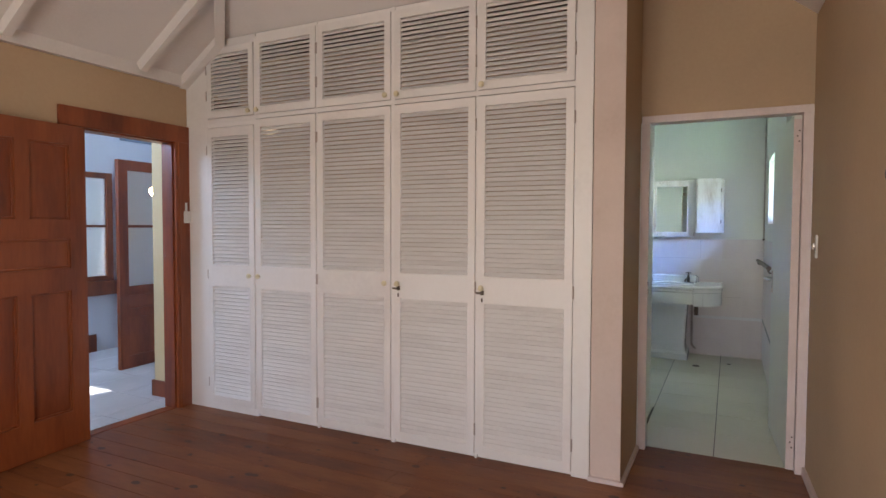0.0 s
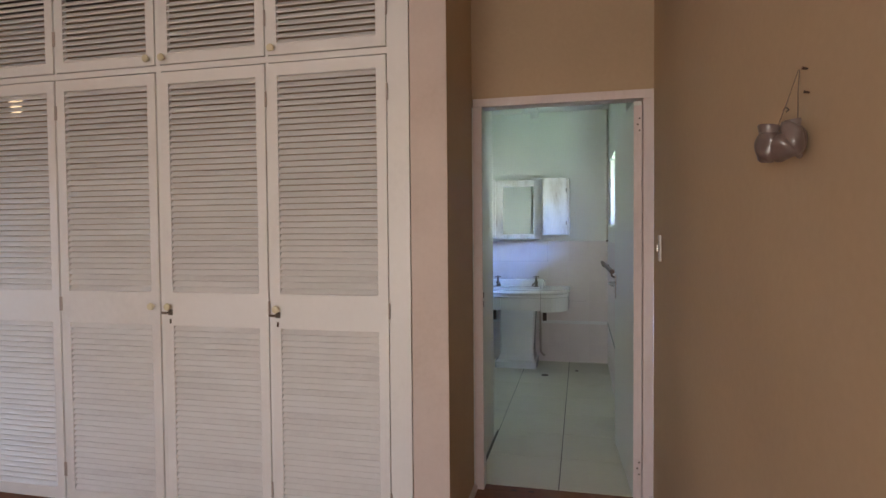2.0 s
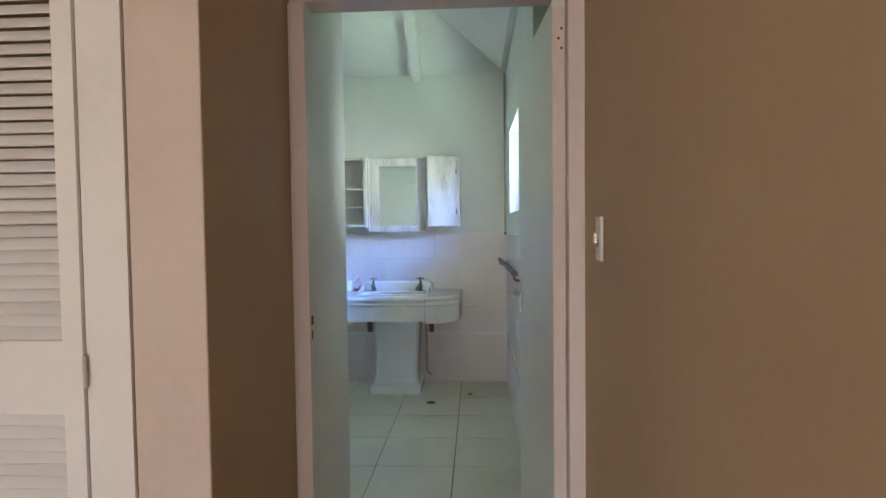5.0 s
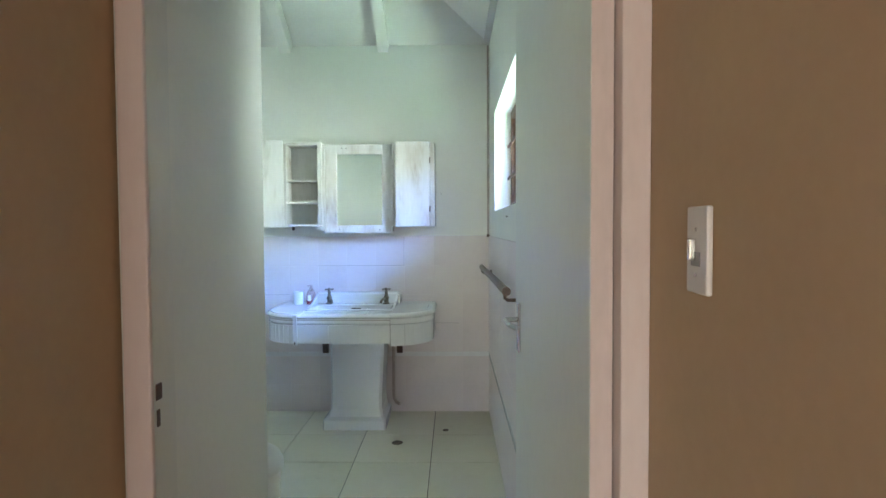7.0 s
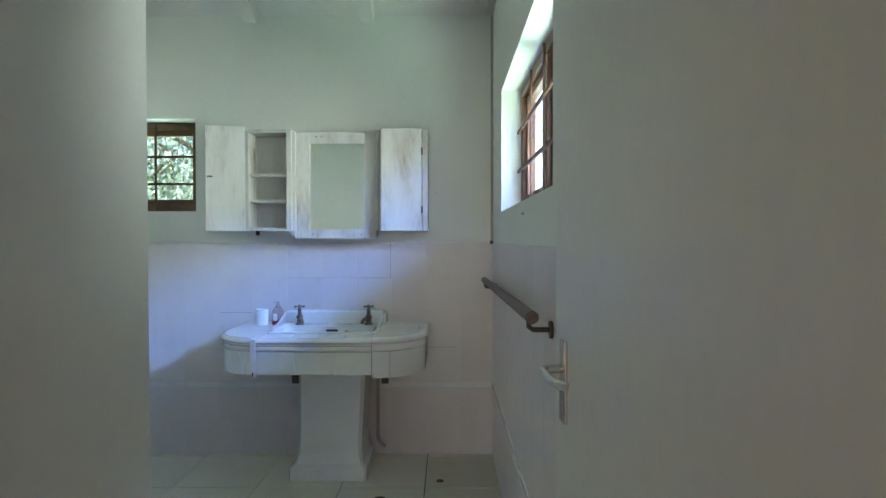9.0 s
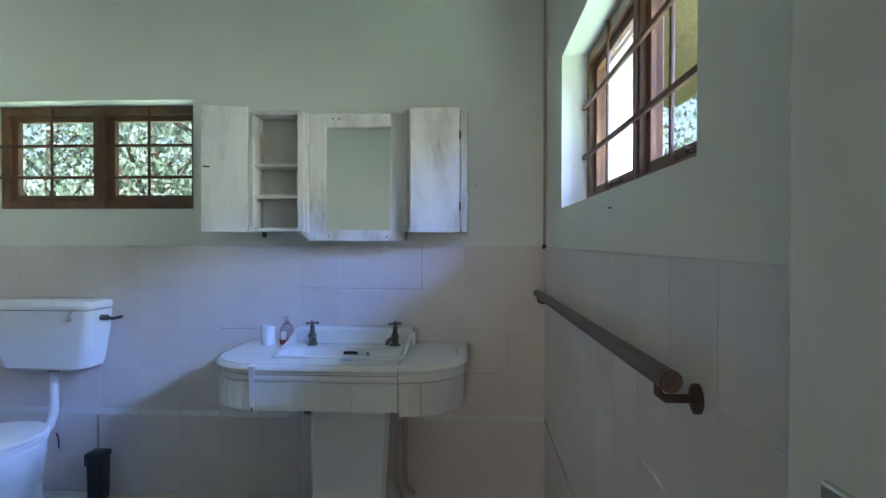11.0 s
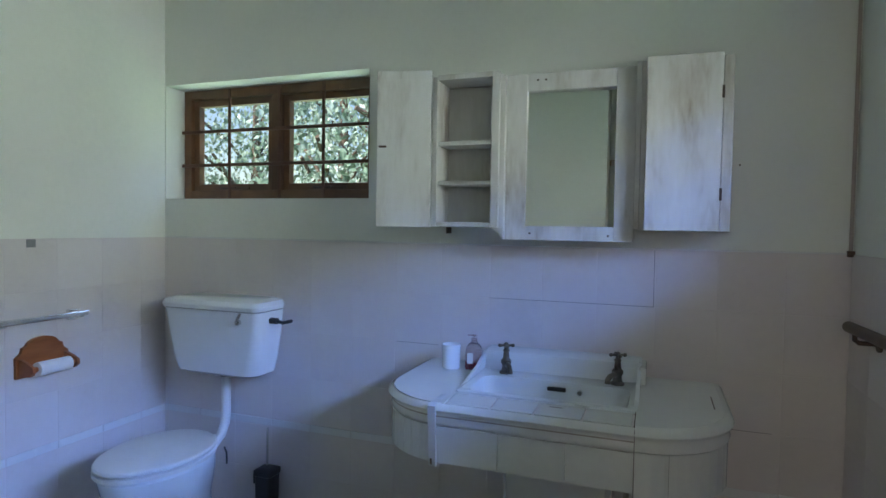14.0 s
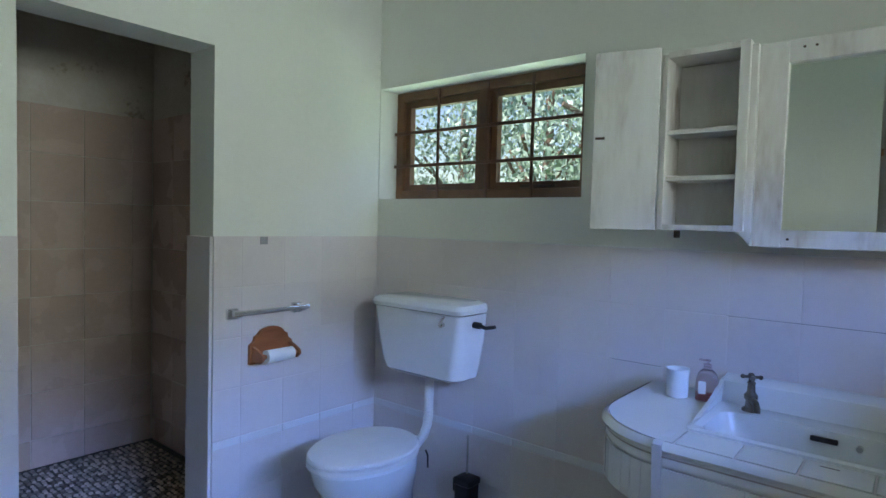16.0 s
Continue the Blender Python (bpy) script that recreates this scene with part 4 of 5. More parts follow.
# basin
bm = bmesh.new()
cx, cy = (hx0 + hx1) / 2, (hy0 + hy1) / 2


def rrect(x0, x1, y0, y1, r, z, n=5):
    pts = []
    for (qx, qy), a in (((x1 - r, y1 - r), 0), ((x0 + r, y1 - r), 90), ((x0 + r, y0 + r), 180), ((x1 - r, y0 + r), 270)):
        pts += [(qx + r * math.cos(radians(a + 90 * k / n)), qy + r * math.sin(radians(a + 90 * k / n)), z) for k in range(n + 1)]
    return pts


loft(bm, [rrect(hx0 - 0.008, hx1 + 0.008, hy0 - 0.008, hy1 + 0.008, 0.02, TZ + 0.004), rrect(hx0 - 0.008, hx1 + 0.008, hy0 - 0.008, hy1 + 0.008, 0.02, TZ + 0.012), rrect(hx0 + 0.004, hx1 - 0.004, hy0 + 0.004, hy1 - 0.004, 0.03, TZ + 0.016), rrect(hx0 + 0.02, hx1 - 0.02, hy0 + 0.02, hy1 - 0.085, 0.05, TZ + 0.006), rrect(hx0 + 0.035, hx1 - 0.035, hy0 + 0.035, hy1 - 0.095, 0.07, TZ - 0.05), rrect(hx0 + 0.07, hx1 - 0.07, hy0 + 0.06, hy1 - 0.12, 0.08, TZ - 0.13), rrect(hx0 + 0.16, hx1 - 0.16, hy0 + 0.12, hy1 - 0.16, 0.04, TZ - 0.145)], close=False)
bm.faces.new([bm.verts.new(v) for v in rrect(hx0 + 0.16, hx1 - 0.16, hy0 + 0.12, hy1 - 0.16, 0.04, TZ - 0.145)])
part("basin", bm, PORCELAIN, vanity, "white porcelain basin bowl", True)
bm = bmesh.new()
loft(bm, [[(x, 7.06, TZ + 0.006), (x, 7.193, TZ + 0.006), (x, 7.193, 0.888), (x, 7.10, 0.888), (x, 7.088, 0.882)] for x in (hx0 - 0.002, hx1 + 0.002)])
part("upstand", bm, PORCELAIN, vanity, "white porcelain upstand behind the taps", True)
part("cheek", boxes((hx1 + 0.004, 7.05, TZ + 0.0085, hx1 + 0.026, 7.193, 0.878), bevel=0.006), TOP_TILE, vanity, "white tiled cheek")
bm = bmesh.new()
box(bm, 0.345, 6.978, TZ - 0.024, 0.41, 6.990, TZ - 0.010, 0.003)
part("overflow", bm, BLACK_PLASTIC, vanity, "dark overflow slot")
bm = bmesh.new()
tube(bm, (0.458, 6.972, TZ - 0.02), (0.458, 6.99, TZ - 0.02), 0.008)
part("chain_stud", bm, CHROME, vanity, "small chrome chain stud", True)


def pillar_tap(x, y, side):
    t = thing("tap", "old tarnished pillar tap with a cross handle", "tap", (x, y, (TZ + 0.012) * 0.979), 0, "taps on the basin")
    bm = bmesh.new()
    lathe(bm, [(0.024, 0), (0.024, 0.006), (0.016, 0.012), (0.014, 0.03), (0.019, 0.038), (0.019, 0.048), (0.012, 0.056), (0.010, 0.08), (0.013, 0.084), (0.008, 0.09), (0.006, 0.1)], 18)
    part("body", bm, OLD_BRASS, t, "", True)
    bm = bmesh.new()
    s = math.copysign(1, side)
    sweep(bm, [(0, 0, 0.032), (s * 0.012, -0.02, 0.036), (s * 0.022, -0.042, 0.034), (s * 0.028, -0.056, 0.024), (s * 0.029, -0.06, 0.012)], 0.0095)
    part("spout", bm, OLD_BRASS, t, "", True)
    bm = bmesh.new()
    for a in (20, 110):
        d = Vector((math.cos(radians(a)), math.sin(radians(a)), 0)) * 0.024
        tube(bm, Vector((0, 0, 0.102)) - d, Vector((0, 0, 0.102)) + d, 0.0045, seg=10)
        for q in (-1, 1):
            bmesh.ops.create_uvsphere(bm, u_segments=10, v_segments=6, radius=0.007, matrix=Matrix.Translation(Vector((0, 0, 0.102)) + d * q))
    lathe(bm, [(0.008, 0.095), (0.010, 0.104), (0.006, 0.112), (0.002, 0.114)], 12)
    part("cross_handle", bm, OLD_BRASS, t, "", True)
    return t


pillar_tap(0.185, 7.028, 1)
pillar_tap(0.578, 7.028, -1)

# pedestal, brackets and pipe
bm = bmesh.new()
def chamfered(x0, x1, y0, y1, c, z):
    return [(x0, y1, z), (x0, y0 + c, z), (x0 + c * 0.5, y0, z), (x1 - c * 0.5, y0, z), (x1, y0 + c, z), (x1, y1, z)]


loft(bm, [chamfered(0.178, 0.592, 6.795, 7.16, 0.02, 0.0), chamfered(0.178, 0.592, 6.795, 7.16, 0.02, 0.062), chamfered(0.184, 0.586, 6.802, 7.15, 0.02, 0.068), chamfered(0.205, 0.572, 6.822, 7.14, 0.025, 0.082), chamfered(0.222, 0.562, 6.835, 7.13, 0.03, 0.13), chamfered(0.226, 0.560, 6.84, 7.13, 0.03, 0.2), chamfered(0.222, 0.586, 6.83, 7.13, 0.035, 0.68)])
part("pedestal", bm, PORCELAIN, vanity, "white porcelain pedestal with a stepped foot")
for x in (0.125, 0.655):
    bm = bmesh.new()
    prof = [(7.192, 0.44), (7.192, 0.728), (6.95, 0.728), (6.95, 0.705), (7.13, 0.60), (7.16, 0.44)]
    loft(bm, [[(x - 0.02, y, z) for y, z in prof], [(x + 0.02, y, z) for y, z in prof]])
    part("bracket", bm, RAIL_WOOD, vanity, "brown wooden wall bracket")
bm = bmesh.new()
sweep(bm, [(0.612, 7.15, 0.72), (0.612, 7.15, 0.14), (0.616, 7.14, 0.11), (0.635, 7.12, 0.09), (0.66, 7.10, 0.082)], 0.011)
wp = part("pipe", bm, GALVANIZED, vanity, "dull painted waste pipe", True)

vanity.scale = (1, 1, 0.979)

# things on the counter
TZ *= 0.979
cup = thing("cup", "plain white glazed cup", "cup", (-0.036, 7.05, TZ + 0.0052))
bm = bmesh.new()
lathe(bm, [(0.031, 0), (0.034, 0.003), (0.036, 0.088), (0.038, 0.092), (0.034, 0.092), (0.032, 0.006), (0.005, 0.005)], 28)
part("body", bm, PORCELAIN, cup, "", True)
soap = thing("soap_bottle", "clear plastic pump bottle with a little red soap", "bottle", (0.052, 7.06, TZ + 0.0052), 12)
bm = bmesh.new()
loft(bm, [rrect(-0.033 * k, 0.033 * k, -0.02 * k, 0.02 * k, 0.015 * k, z) for k, z in ((0.90, 0), (1, 0.004), (1.02, 0.05), (0.97, 0.072), (0.82, 0.088), (0.58, 0.098), (0.38, 0.103), (0.36, 0.110))])
part("bottle", bm, BOTTLE, soap, "", True)
bm = bmesh.new()
loft(bm, [rrect(-0.029, 0.029, -0.0165, 0.0165, 0.012, z) for z in (0.004, 0.030)])
part("soap", bm, SOAP, soap, "red liquid soap", True)
part("label", boxes((-0.024, -0.0222, 0.026, -0.002, -0.0208, 0.066), bevel=0.0003), PAPER, soap, "pale paper label")
bm = bmesh.new()
lathe(bm, [(0.012, 0.110), (0.012, 0.119), (0.004, 0.121), (0.004, 0.127), (0.009, 0.128), (0.009, 0.133), (0.002, 0.134)], 14)
box(bm, -0.026, -0.005, 0.127, 0.0, 0.005, 0.133, 0.0015)
part("pump", bm, BOTTLE, soap, "pale pink pump top", True)

# ---- mirror cabinet ----
def cupboard(*items, bevel=0.0015):
    for x0, y0, z0, x1, y1, z1 in items:
        kind = "side_board" if z1 - z0 > 0.3 and y1 - y0 > 0.05 else "back_board" if z1 - z0 > 0.3 else "rail_board"
        part(kind, boxes((x0, y0, z0, x1, y1, z1), bevel=bevel), WASHED, cab)


cab = thing("mirror_cabinet", "distressed whitewashed wooden mirror cabinet with one open door and empty shelves", "cabinet")
CY = 7.05
cupboard((-0.125, CY, 1.335, -0.108, 7.196, 1.905), (0.107, CY, 1.335, 0.135, 7.196, 1.912), (-0.108, CY, 1.335, 0.107, 7.196, 1.352), (-0.108, CY, 1.892, 0.107, 7.196, 1.912), (-0.108, 7.185, 1.352, 0.107, 7.196, 1.888))
for z in (1.495, 1.645):
    part("shelf", boxes((-0.107, CY + 0.012, z, 0.106, 7.184, z + 0.015), bevel=0.001), WASHED, cab)
# The open door's paler colour carries the extra light it faces
d = part("door", boxes((0, 0, 0, 0.21, 0.017, 0.59), bevel=0.002), WASHED_LIT, cab, "whitewashed cupboard door swung open")
d.matrix_world = pose(-0.123, CY - 0.019, 1.332, 0, 0, 180 + 14)
part("catch", boxes((0.17, 0.0175, 0.30, 0.20, 0.022, 0.308), bevel=0.001), IRON, d, "small dark catch")
mf = part("mirror_frame", boxes((0.155, 7.085, 1.29, 0.232, 7.105, 1.90), (0.548, 7.085, 1.29, 0.615, 7.105, 1.90), (0.232, 7.085, 1.835, 0.548, 7.105, 1.90), (0.232, 7.085, 1.29, 0.548, 7.105, 1.342), bevel=0.002), WASHED, cab, "distressed whitewashed mirror frame")
mirror = part("mirror", boxes((-0.160, -0.001, -0.2485, 0.160, 0.001, 0.2485)), MIRROR, cab, "mirror glass, leaning slightly in its frame")
mirror.matrix_world = pose(0.390, 7.101, 1.5885, -1.4, 0, 1.5)
part("mirror_case", boxes((0.1355, 7.065, 1.335, 0.154, 7.196, 1.90), (0.1545, 7.122, 1.30, 0.6155, 7.196, 1.895), (0.616, 7.05, 1.335, 0.632, 7.196, 1.905), bevel=0.0015), WASHED, cab, "whitewashed box behind the mirror")
bm = bmesh.new()
loft(bm, [[(x, y, z) for x, z in ((0.115, 1.334), (0.153, 1.334), (0.153, 1.292))] for y in (7.067, 7.10)])
part("curved_bracket", bm, WASHED, cab)
cupboard((0.633, CY, 1.332, 0.648, 7.196, 1.905), (0.884, CY - 0.002, 1.332, 0.915, 7.196, 1.905), (0.648, CY, 1.332, 0.882, 7.196, 1.35), (0.648, CY, 1.887, 0.882, 7.196, 1.905), (0.648, 7.18, 1.35, 0.882, 7.196, 1.887))
d = part("door", boxes((-0.232, -0.019, 0, 0, 0, 0.578), bevel=0.002), WASHED, cab, "distressed whitewashed cupboard door slightly ajar")
d.matrix_world = pose(0.880, CY - 0.003, 1.332, 0, 0, 3)
for z in (0.12, 0.45):
    bm = bmesh.new()
    tube(bm, (0.001, -0.02, z - 0.02), (0.001, -0.02, z + 0.02), 0.004, seg=8)
    part("hinge", bm, IRON, d, "small dark hinge")
for x, z in ((0.27, 1.875), (0.30, 1.875), (0.25, 1.315), (0.53, 1.31)):
    bm = bmesh.new()
    tube(bm, (x, 7.0835, z), (x, 7.0855, z), 0.004, seg=8)
    part("screw", bm, IRON, mf, "dark screw hole")
bm = boxes((-0.098, 7.14, 1.308, -0.09, 7.185, 1.334), bevel=0.001)
part("hook", bm, IRON, cab, "small rusty hook below the cupboard")

# ---- toilet ----
wc = thing("toilet", "white toilet with a low-level cistern and closed lid", "toilet")
bm = bmesh.new()
loft(bm, [rrect(-1.325, -0.945, 7.03, 7.19, 0.06, 0.652), rrect(-1.352, -0.915, 7.005, 7.19, 0.055, 0.668), rrect(-1.366, -0.903, 6.995, 7.19, 0.05, 0.72), rrect(-1.383, -0.889, 6.99, 7.19, 0.04, 0.83), rrect(-1.398, -0.882, 6.985, 7.19, 0.03, 0.945)])
cis = part("cistern", bm, PORCELAIN, wc, "white cistern tank", True)
bm = bmesh.new()
loft(bm, [rrect(-1.404, -0.880, 6.975, 7.192, 0.035, 0.9505), rrect(-1.408, -0.876, 6.971, 7.192, 0.035, 0.968), rrect(-1.398, -0.886, 6.982, 7.19, 0.03, 0.987), rrect(-1.36, -0.92, 7.01, 7.18, 0.03, 0.996)])
part("cistern_lid", bm, PORCELAIN, wc, "white cistern lid", True)
bm = bmesh.new()
tube(bm, (-0.975, 6.984, 0.905), (-0.975, 6.968, 0.905), 0.011)
sweep(bm, [(-0.975, 6.965, 0.905), (-0.965, 6.958, 0.92), (-0.945, 6.952, 0.945)], 0.006)
part("flush_lever", bm, CHROME, cis, "chrome flush lever", True)
bm = bmesh.new()
tube(bm, (-0.885, 7.08, 0.905), (-0.850, 7.08, 0.905), 0.014)
sweep(bm, [(-0.85, 7.08, 0.905), (-0.82, 7.075, 0.9), (-0.785, 7.07, 0.908), (-0.77, 7.07, 0.912)], 0.008)
part("side_valve", bm, BLACK_PLASTIC, cis, "dark side valve lever", True)
bm = bmesh.new()
lathe(bm, [(0.028, 0.635), (0.030, 0.655)], 20, centre=(-1.14, 7.10, 0))
part("nut", bm, BLACK_PLASTIC, wc, "dark rubber nut", True)
bm = bmesh.new()
sweep(bm, [(-1.14, 7.10, 0.64), (-1.14, 7.10, 0.47), (-1.142, 7.095, 0.42), (-1.145, 7.075, 0.375), (-1.15, 7.03, 0.34), (-1.15, 6.97, 0.325)], 0.021, 14)
part("flush_pipe", bm, WHITE_PLASTIC, wc, "white plastic flush pipe", True)
BCX, BCY = -1.13, 6.72


def oval(rx, ry0, ry1, z, cx=BCX, cy=BCY, n=32):
    return [(cx + rx * math.cos(2 * math.pi * k / n), cy + (ry1 if math.sin(2 * math.pi * k / n) > 0 else ry0) * math.sin(2 * math.pi * k / n), z) for k in range(n)]


bm = bmesh.new()
loft(bm, [oval(0.115, 0.15, 0.28, 0.0), oval(0.11, 0.14, 0.28, 0.03), oval(0.09, 0.11, 0.26, 0.10), oval(0.10, 0.13, 0.25, 0.18), oval(0.145, 0.20, 0.24, 0.26), oval(0.17, 0.245, 0.23, 0.33), oval(0.178, 0.26, 0.22, 0.385), oval(0.172, 0.252, 0.215, 0.395)])
part("bowl", bm, PORCELAIN, wc, "white porcelain bowl", True)
bm = bmesh.new()
loft(bm, [oval(0.180, 0.262, 0.213, 0.397), oval(0.189, 0.274, 0.221, 0.401), oval(0.189, 0.274, 0.221, 0.414), oval(0.178, 0.26, 0.21, 0.419)])
part("seat", bm, WHITE_PLASTIC, wc, "white plastic seat", True)
bm = bmesh.new()
loft(bm, [oval(0.176, 0.258, 0.208, 0.4195), oval(0.176, 0.258, 0.208, 0.424), oval(0.187, 0.272, 0.219, 0.4245), oval(0.188, 0.273, 0.220, 0.431), oval(0.183, 0.267, 0.215, 0.438), oval(0.15, 0.23, 0.18, 0.444), oval(0.06, 0.1, 0.08, 0.447)])
part("seat_lid", bm, WHITE_PLASTIC, wc, "white plastic lid, closed", True)
for x in (-1.20, -1.06):
    bm = bmesh.new()
    tube(bm, (x, 6.925, 0.39), (x, 6.925, 0.43), 0.012)
    part("seat_hinge", bm, WHITE_PLASTIC, wc, "", True)
bm = bmesh.new()
sweep(bm, [(-1.005, 6.93, 0.385), (-1.002, 6.94, 0.36), (-1.0, 6.94, 0.31)], 0.004)
part("bumper_cord", bm, BLACK_PLASTIC, wc, "dark dangling fixing")

wc.scale = (1, 1, 1.009)

brush = thing("toilet_brush", "black plastic toilet brush holder with a steel handled brush", "toilet brush", (-0.925, 7.115, 0.001))
bm = bmesh.new()
loft(bm, [rrect(-0.042 * s, 0.042 * s, -0.042 * s, 0.042 * s, 0.015, z) for s, z in ((0.9, 0), (0.92, 0.01), (1.0, 0.21), (1.1, 0.215), (1.1, 0.235), (0.9, 0.24), (0.5, 0.245))])
part("holder", bm, BLACK_PLASTIC, brush, "", True)
part("clip", boxes((-0.062, -0.02, 0.165, -0.041, 0.0, 0.225), bevel=0.003), BLACK_PLASTIC, brush)
bm = bmesh.new()
tube(bm, (0, 0, 0.24), (0, 0, 0.42), 0.006, 0.005, 10)
part("handle", bm, CHROME, brush, "thin steel handle", True)

# ---- things on the west bathroom wall ----
bar = thing("towel_bar", "short chrome towel bar on square wall mounts", "towel rail")
bm = bmesh.new()
tube(bm, (-1.53, 6.355, 0.955), (-1.53, 6.72, 0.955), 0.011)
part("bar", bm, CHROME, bar, "", True)
for y in (6.38, 6.695):
    part("mount", boxes((-1.593, y - 0.024, 0.925, -1.575, y + 0.024, 0.97), (-1.576, y - 0.012, 0.938, -1.528, y + 0.012, 0.966), bevel=0.004), CHROME, bar)
hold = thing("toilet_roll_holder", "orange varnished wooden toilet roll holder with a small white roll", "toilet roll holder")
bm = bmesh.new()
shape = [(6.415, 0.735), (6.625, 0.735), (6.625, 0.815), (6.605, 0.83), (6.60, 0.85)] + [(6.52 + 0.066 * math.cos(radians(a)), 0.85 + 0.036 * math.sin(radians(a))) for a in range(10, 171, 16)] + [(6.44, 0.85), (6.435, 0.83), (6.415, 0.815)]
loft(bm, [[(-1.593, y, z) for y, z in shape], [(-1.578, y, z) for y, z in shape]])
part("back_board", bm, ORANGE_WOOD, hold)
for y in (6.425, 6.605):
    bm = bmesh.new()
    prof = [(-1.577, 0.745), (-1.577, 0.81), (-1.54, 0.80), (-1.505, 0.785), (-1.50, 0.765), (-1.52, 0.748)]
    loft(bm, [[(x, y, z) for x, z in prof], [(x, y + 0.012, z) for x, z in prof]])
    part("arm", bm, ORANGE_WOOD, hold)
bm = bmesh.new()
tube(bm, (-1.522, 6.43, 0.772), (-1.522, 6.61, 0.772), 0.010)
part("spindle", bm, ORANGE_WOOD, hold, "", True)
bm = bmesh.new()
tube(bm, (-1.522, 6.455, 0.772), (-1.522, 6.585, 0.772), 0.027, seg=24)
part("roll", bm, PAPER, hold, "thin white paper roll", True)
hold.location.y = 0.045
hold.location.z = -0.008
hk = thing("wall_hook", "small grey adhesive hook on the dado", "hook", (TX0 + 0.006, 6.53, 1.245))
part("pad", boxes((0, -0.018, -0.016, 0.004, 0.018, 0.016), bevel=0.0015), GREY_PLASTIC, hk)

pbin = thing("bathroom_bin", "white plastic bin with a domed lid on the tiled floor", "bin", (0.215, 5.33, 0.001))
bm = bmesh.new()
lathe(bm, [(0.098, 0), (0.104, 0.004), (0.108, 0.05), (0.122, 0.34), (0.124, 0.352), (0.118, 0.354)], 32)
part("body", bm, WHITE_PLASTIC, pbin, "", True)
bm = bmesh.new()
lathe(bm, [(0.118, 0.355), (0.134, 0.356), (0.137, 0.368), (0.133, 0.392), (0.118, 0.418), (0.090, 0.438), (0.050, 0.450), (0.008, 0.454)], 32)
part("lid", bm, WHITE_PLASTIC, pbin, "smooth domed white lid", True)

# ---- grab rail ----
rail = thing("grab_rail", "long brown wooden hand rail on dark metal wall brackets", "hand rail")
a, b = Vector((1.234, 5.145, 1.090)), Vector((1.231, 6.97, 1.057))
bm = bmesh.new()
tube(bm, a, b, 0.0165, seg=24)
bmesh.ops.bevel(bm, geom=[e for e in bm.edges if all(abs(f.normal.y) > 0.9 for f in e.link_faces[:1]) and any(len(f.verts) > 4 for f in e.link_faces)], offset=0.004, segments=2, affect="EDGES")
part("rail", bm, RAIL_WOOD, rail, "", True)
for s in (0.035, 0.965):
    p = a.lerp(b, s)
    bm = bmesh.new()
    sweep(bm, [(p.x, p.y, p.z - 0.015), (p.x, p.y, p.z - 0.030), (p.x + 0.010, p.y, p.z - 0.038), (1.292, p.y, p.z - 0.038)], 0.007)
    k = part("bracket", bm, IRON, rail, "", True)
    bm = bmesh.new()
    tube(bm, (1.287, p.y, p.z - 0.038), (1.294, p.y, p.z - 0.038), 0.023, seg=24)
    part("wall_plate", bm, IRON, k, "round dark wall plate", True)

bm = bmesh.new()
sweep(bm, [(1.288, 7.188, 2.60), (1.288, 7.188, 1.27)], 0.006, 8)
cb = thing("cable", "thin painted cable running down the corner of the wall", "cable")
part("run", bm, GALVANIZED, cb)
part("clip", boxes((1.278, 7.178, 1.255, 1.298, 7.197, 1.275), bevel=0.002), IRON, cb)

for wall_name, at, out_ in (("wall_bathroom_east", (TX1, 5.82, 1.375), (-0.008, 0, 0)), ("wall_bathroom_north", (0.955, TY1, 1.563), (0, -0.008, 0))):
    bm = bmesh.new()
    tube(bm, at, Vector(at) + Vector(out_), 0.0032, 0.0022, 10)
    part("nail", bm, IRON, bpy.data.objects[wall_name], "small dark nail", kind="structure")

# ---- bedroom wall things ----
VASE_Y = 2.22
sw2 = thing("light_switch", "tall white plastic light switch with a metal toggle", "switch", (BX1 + 0.008, 3.826, 1.292), -92.3)
part("plate", boxes((-0.037, -0.009, -0.060, 0.037, 0, 0.060), bevel=0.003), WHITE_PLASTIC, sw2)
part("recess", boxes((-0.016, -0.0105, -0.022, 0.016, -0.0092, -0.002), bevel=0.0005), GREY_PLASTIC, sw2)
bm = boxes((-0.005, -0.020, -0.014, 0.005, -0.0106, 0.016), bevel=0.002)
part("toggle", bm, CHROME, sw2)
for z in (0.028, -0.034):
    bm = bmesh.new()
    tube(bm, (0, -0.0105, z), (0, -0.0085, z), 0.003, seg=10)
    part("screw", bm, CHROME, sw2)

vase = thing("hanging_wall_vase", "lumpy glazed grey-brown pottery vase hanging on a thin string", "wall vase", (BX1 - 0.002 + SKEW * (BY1 - VASE_Y), VASE_Y, 1.548), -92.3)
bm = bmesh.new()
for x, y, z, sx, sy, sz, lean in ((-0.008, -0.066, -0.006, 0.030, 0.022, 0.036, -8), (0.002, -0.045, -0.012, 0.033, 0.030, 0.027, 0), (0.006, -0.028, 0.004, 0.034, 0.021, 0.034, 14), (-0.004, -0.014, 0.000, 0.030, 0.012, 0.033, 0)):
    bmesh.ops.create_uvsphere(bm, u_segments=28, v_segments=18, radius=1, matrix=Matrix.Translation((x, y, z)) @ pose(0, 0, 0, lean, 0, 0) @ Matrix.Diagonal((sx, sy, sz, 1)))
for v in bm.verts:
    q = v.co * 95
    v.co += Vector((math.sin(q.z * 1.3 + q.y), math.sin(q.x * 1.7 + q.z), math.sin(q.y * 1.5 + q.x))) * 0.0022
part("body", bm, POTTERY, vase, "", True)
bm = bmesh.new()
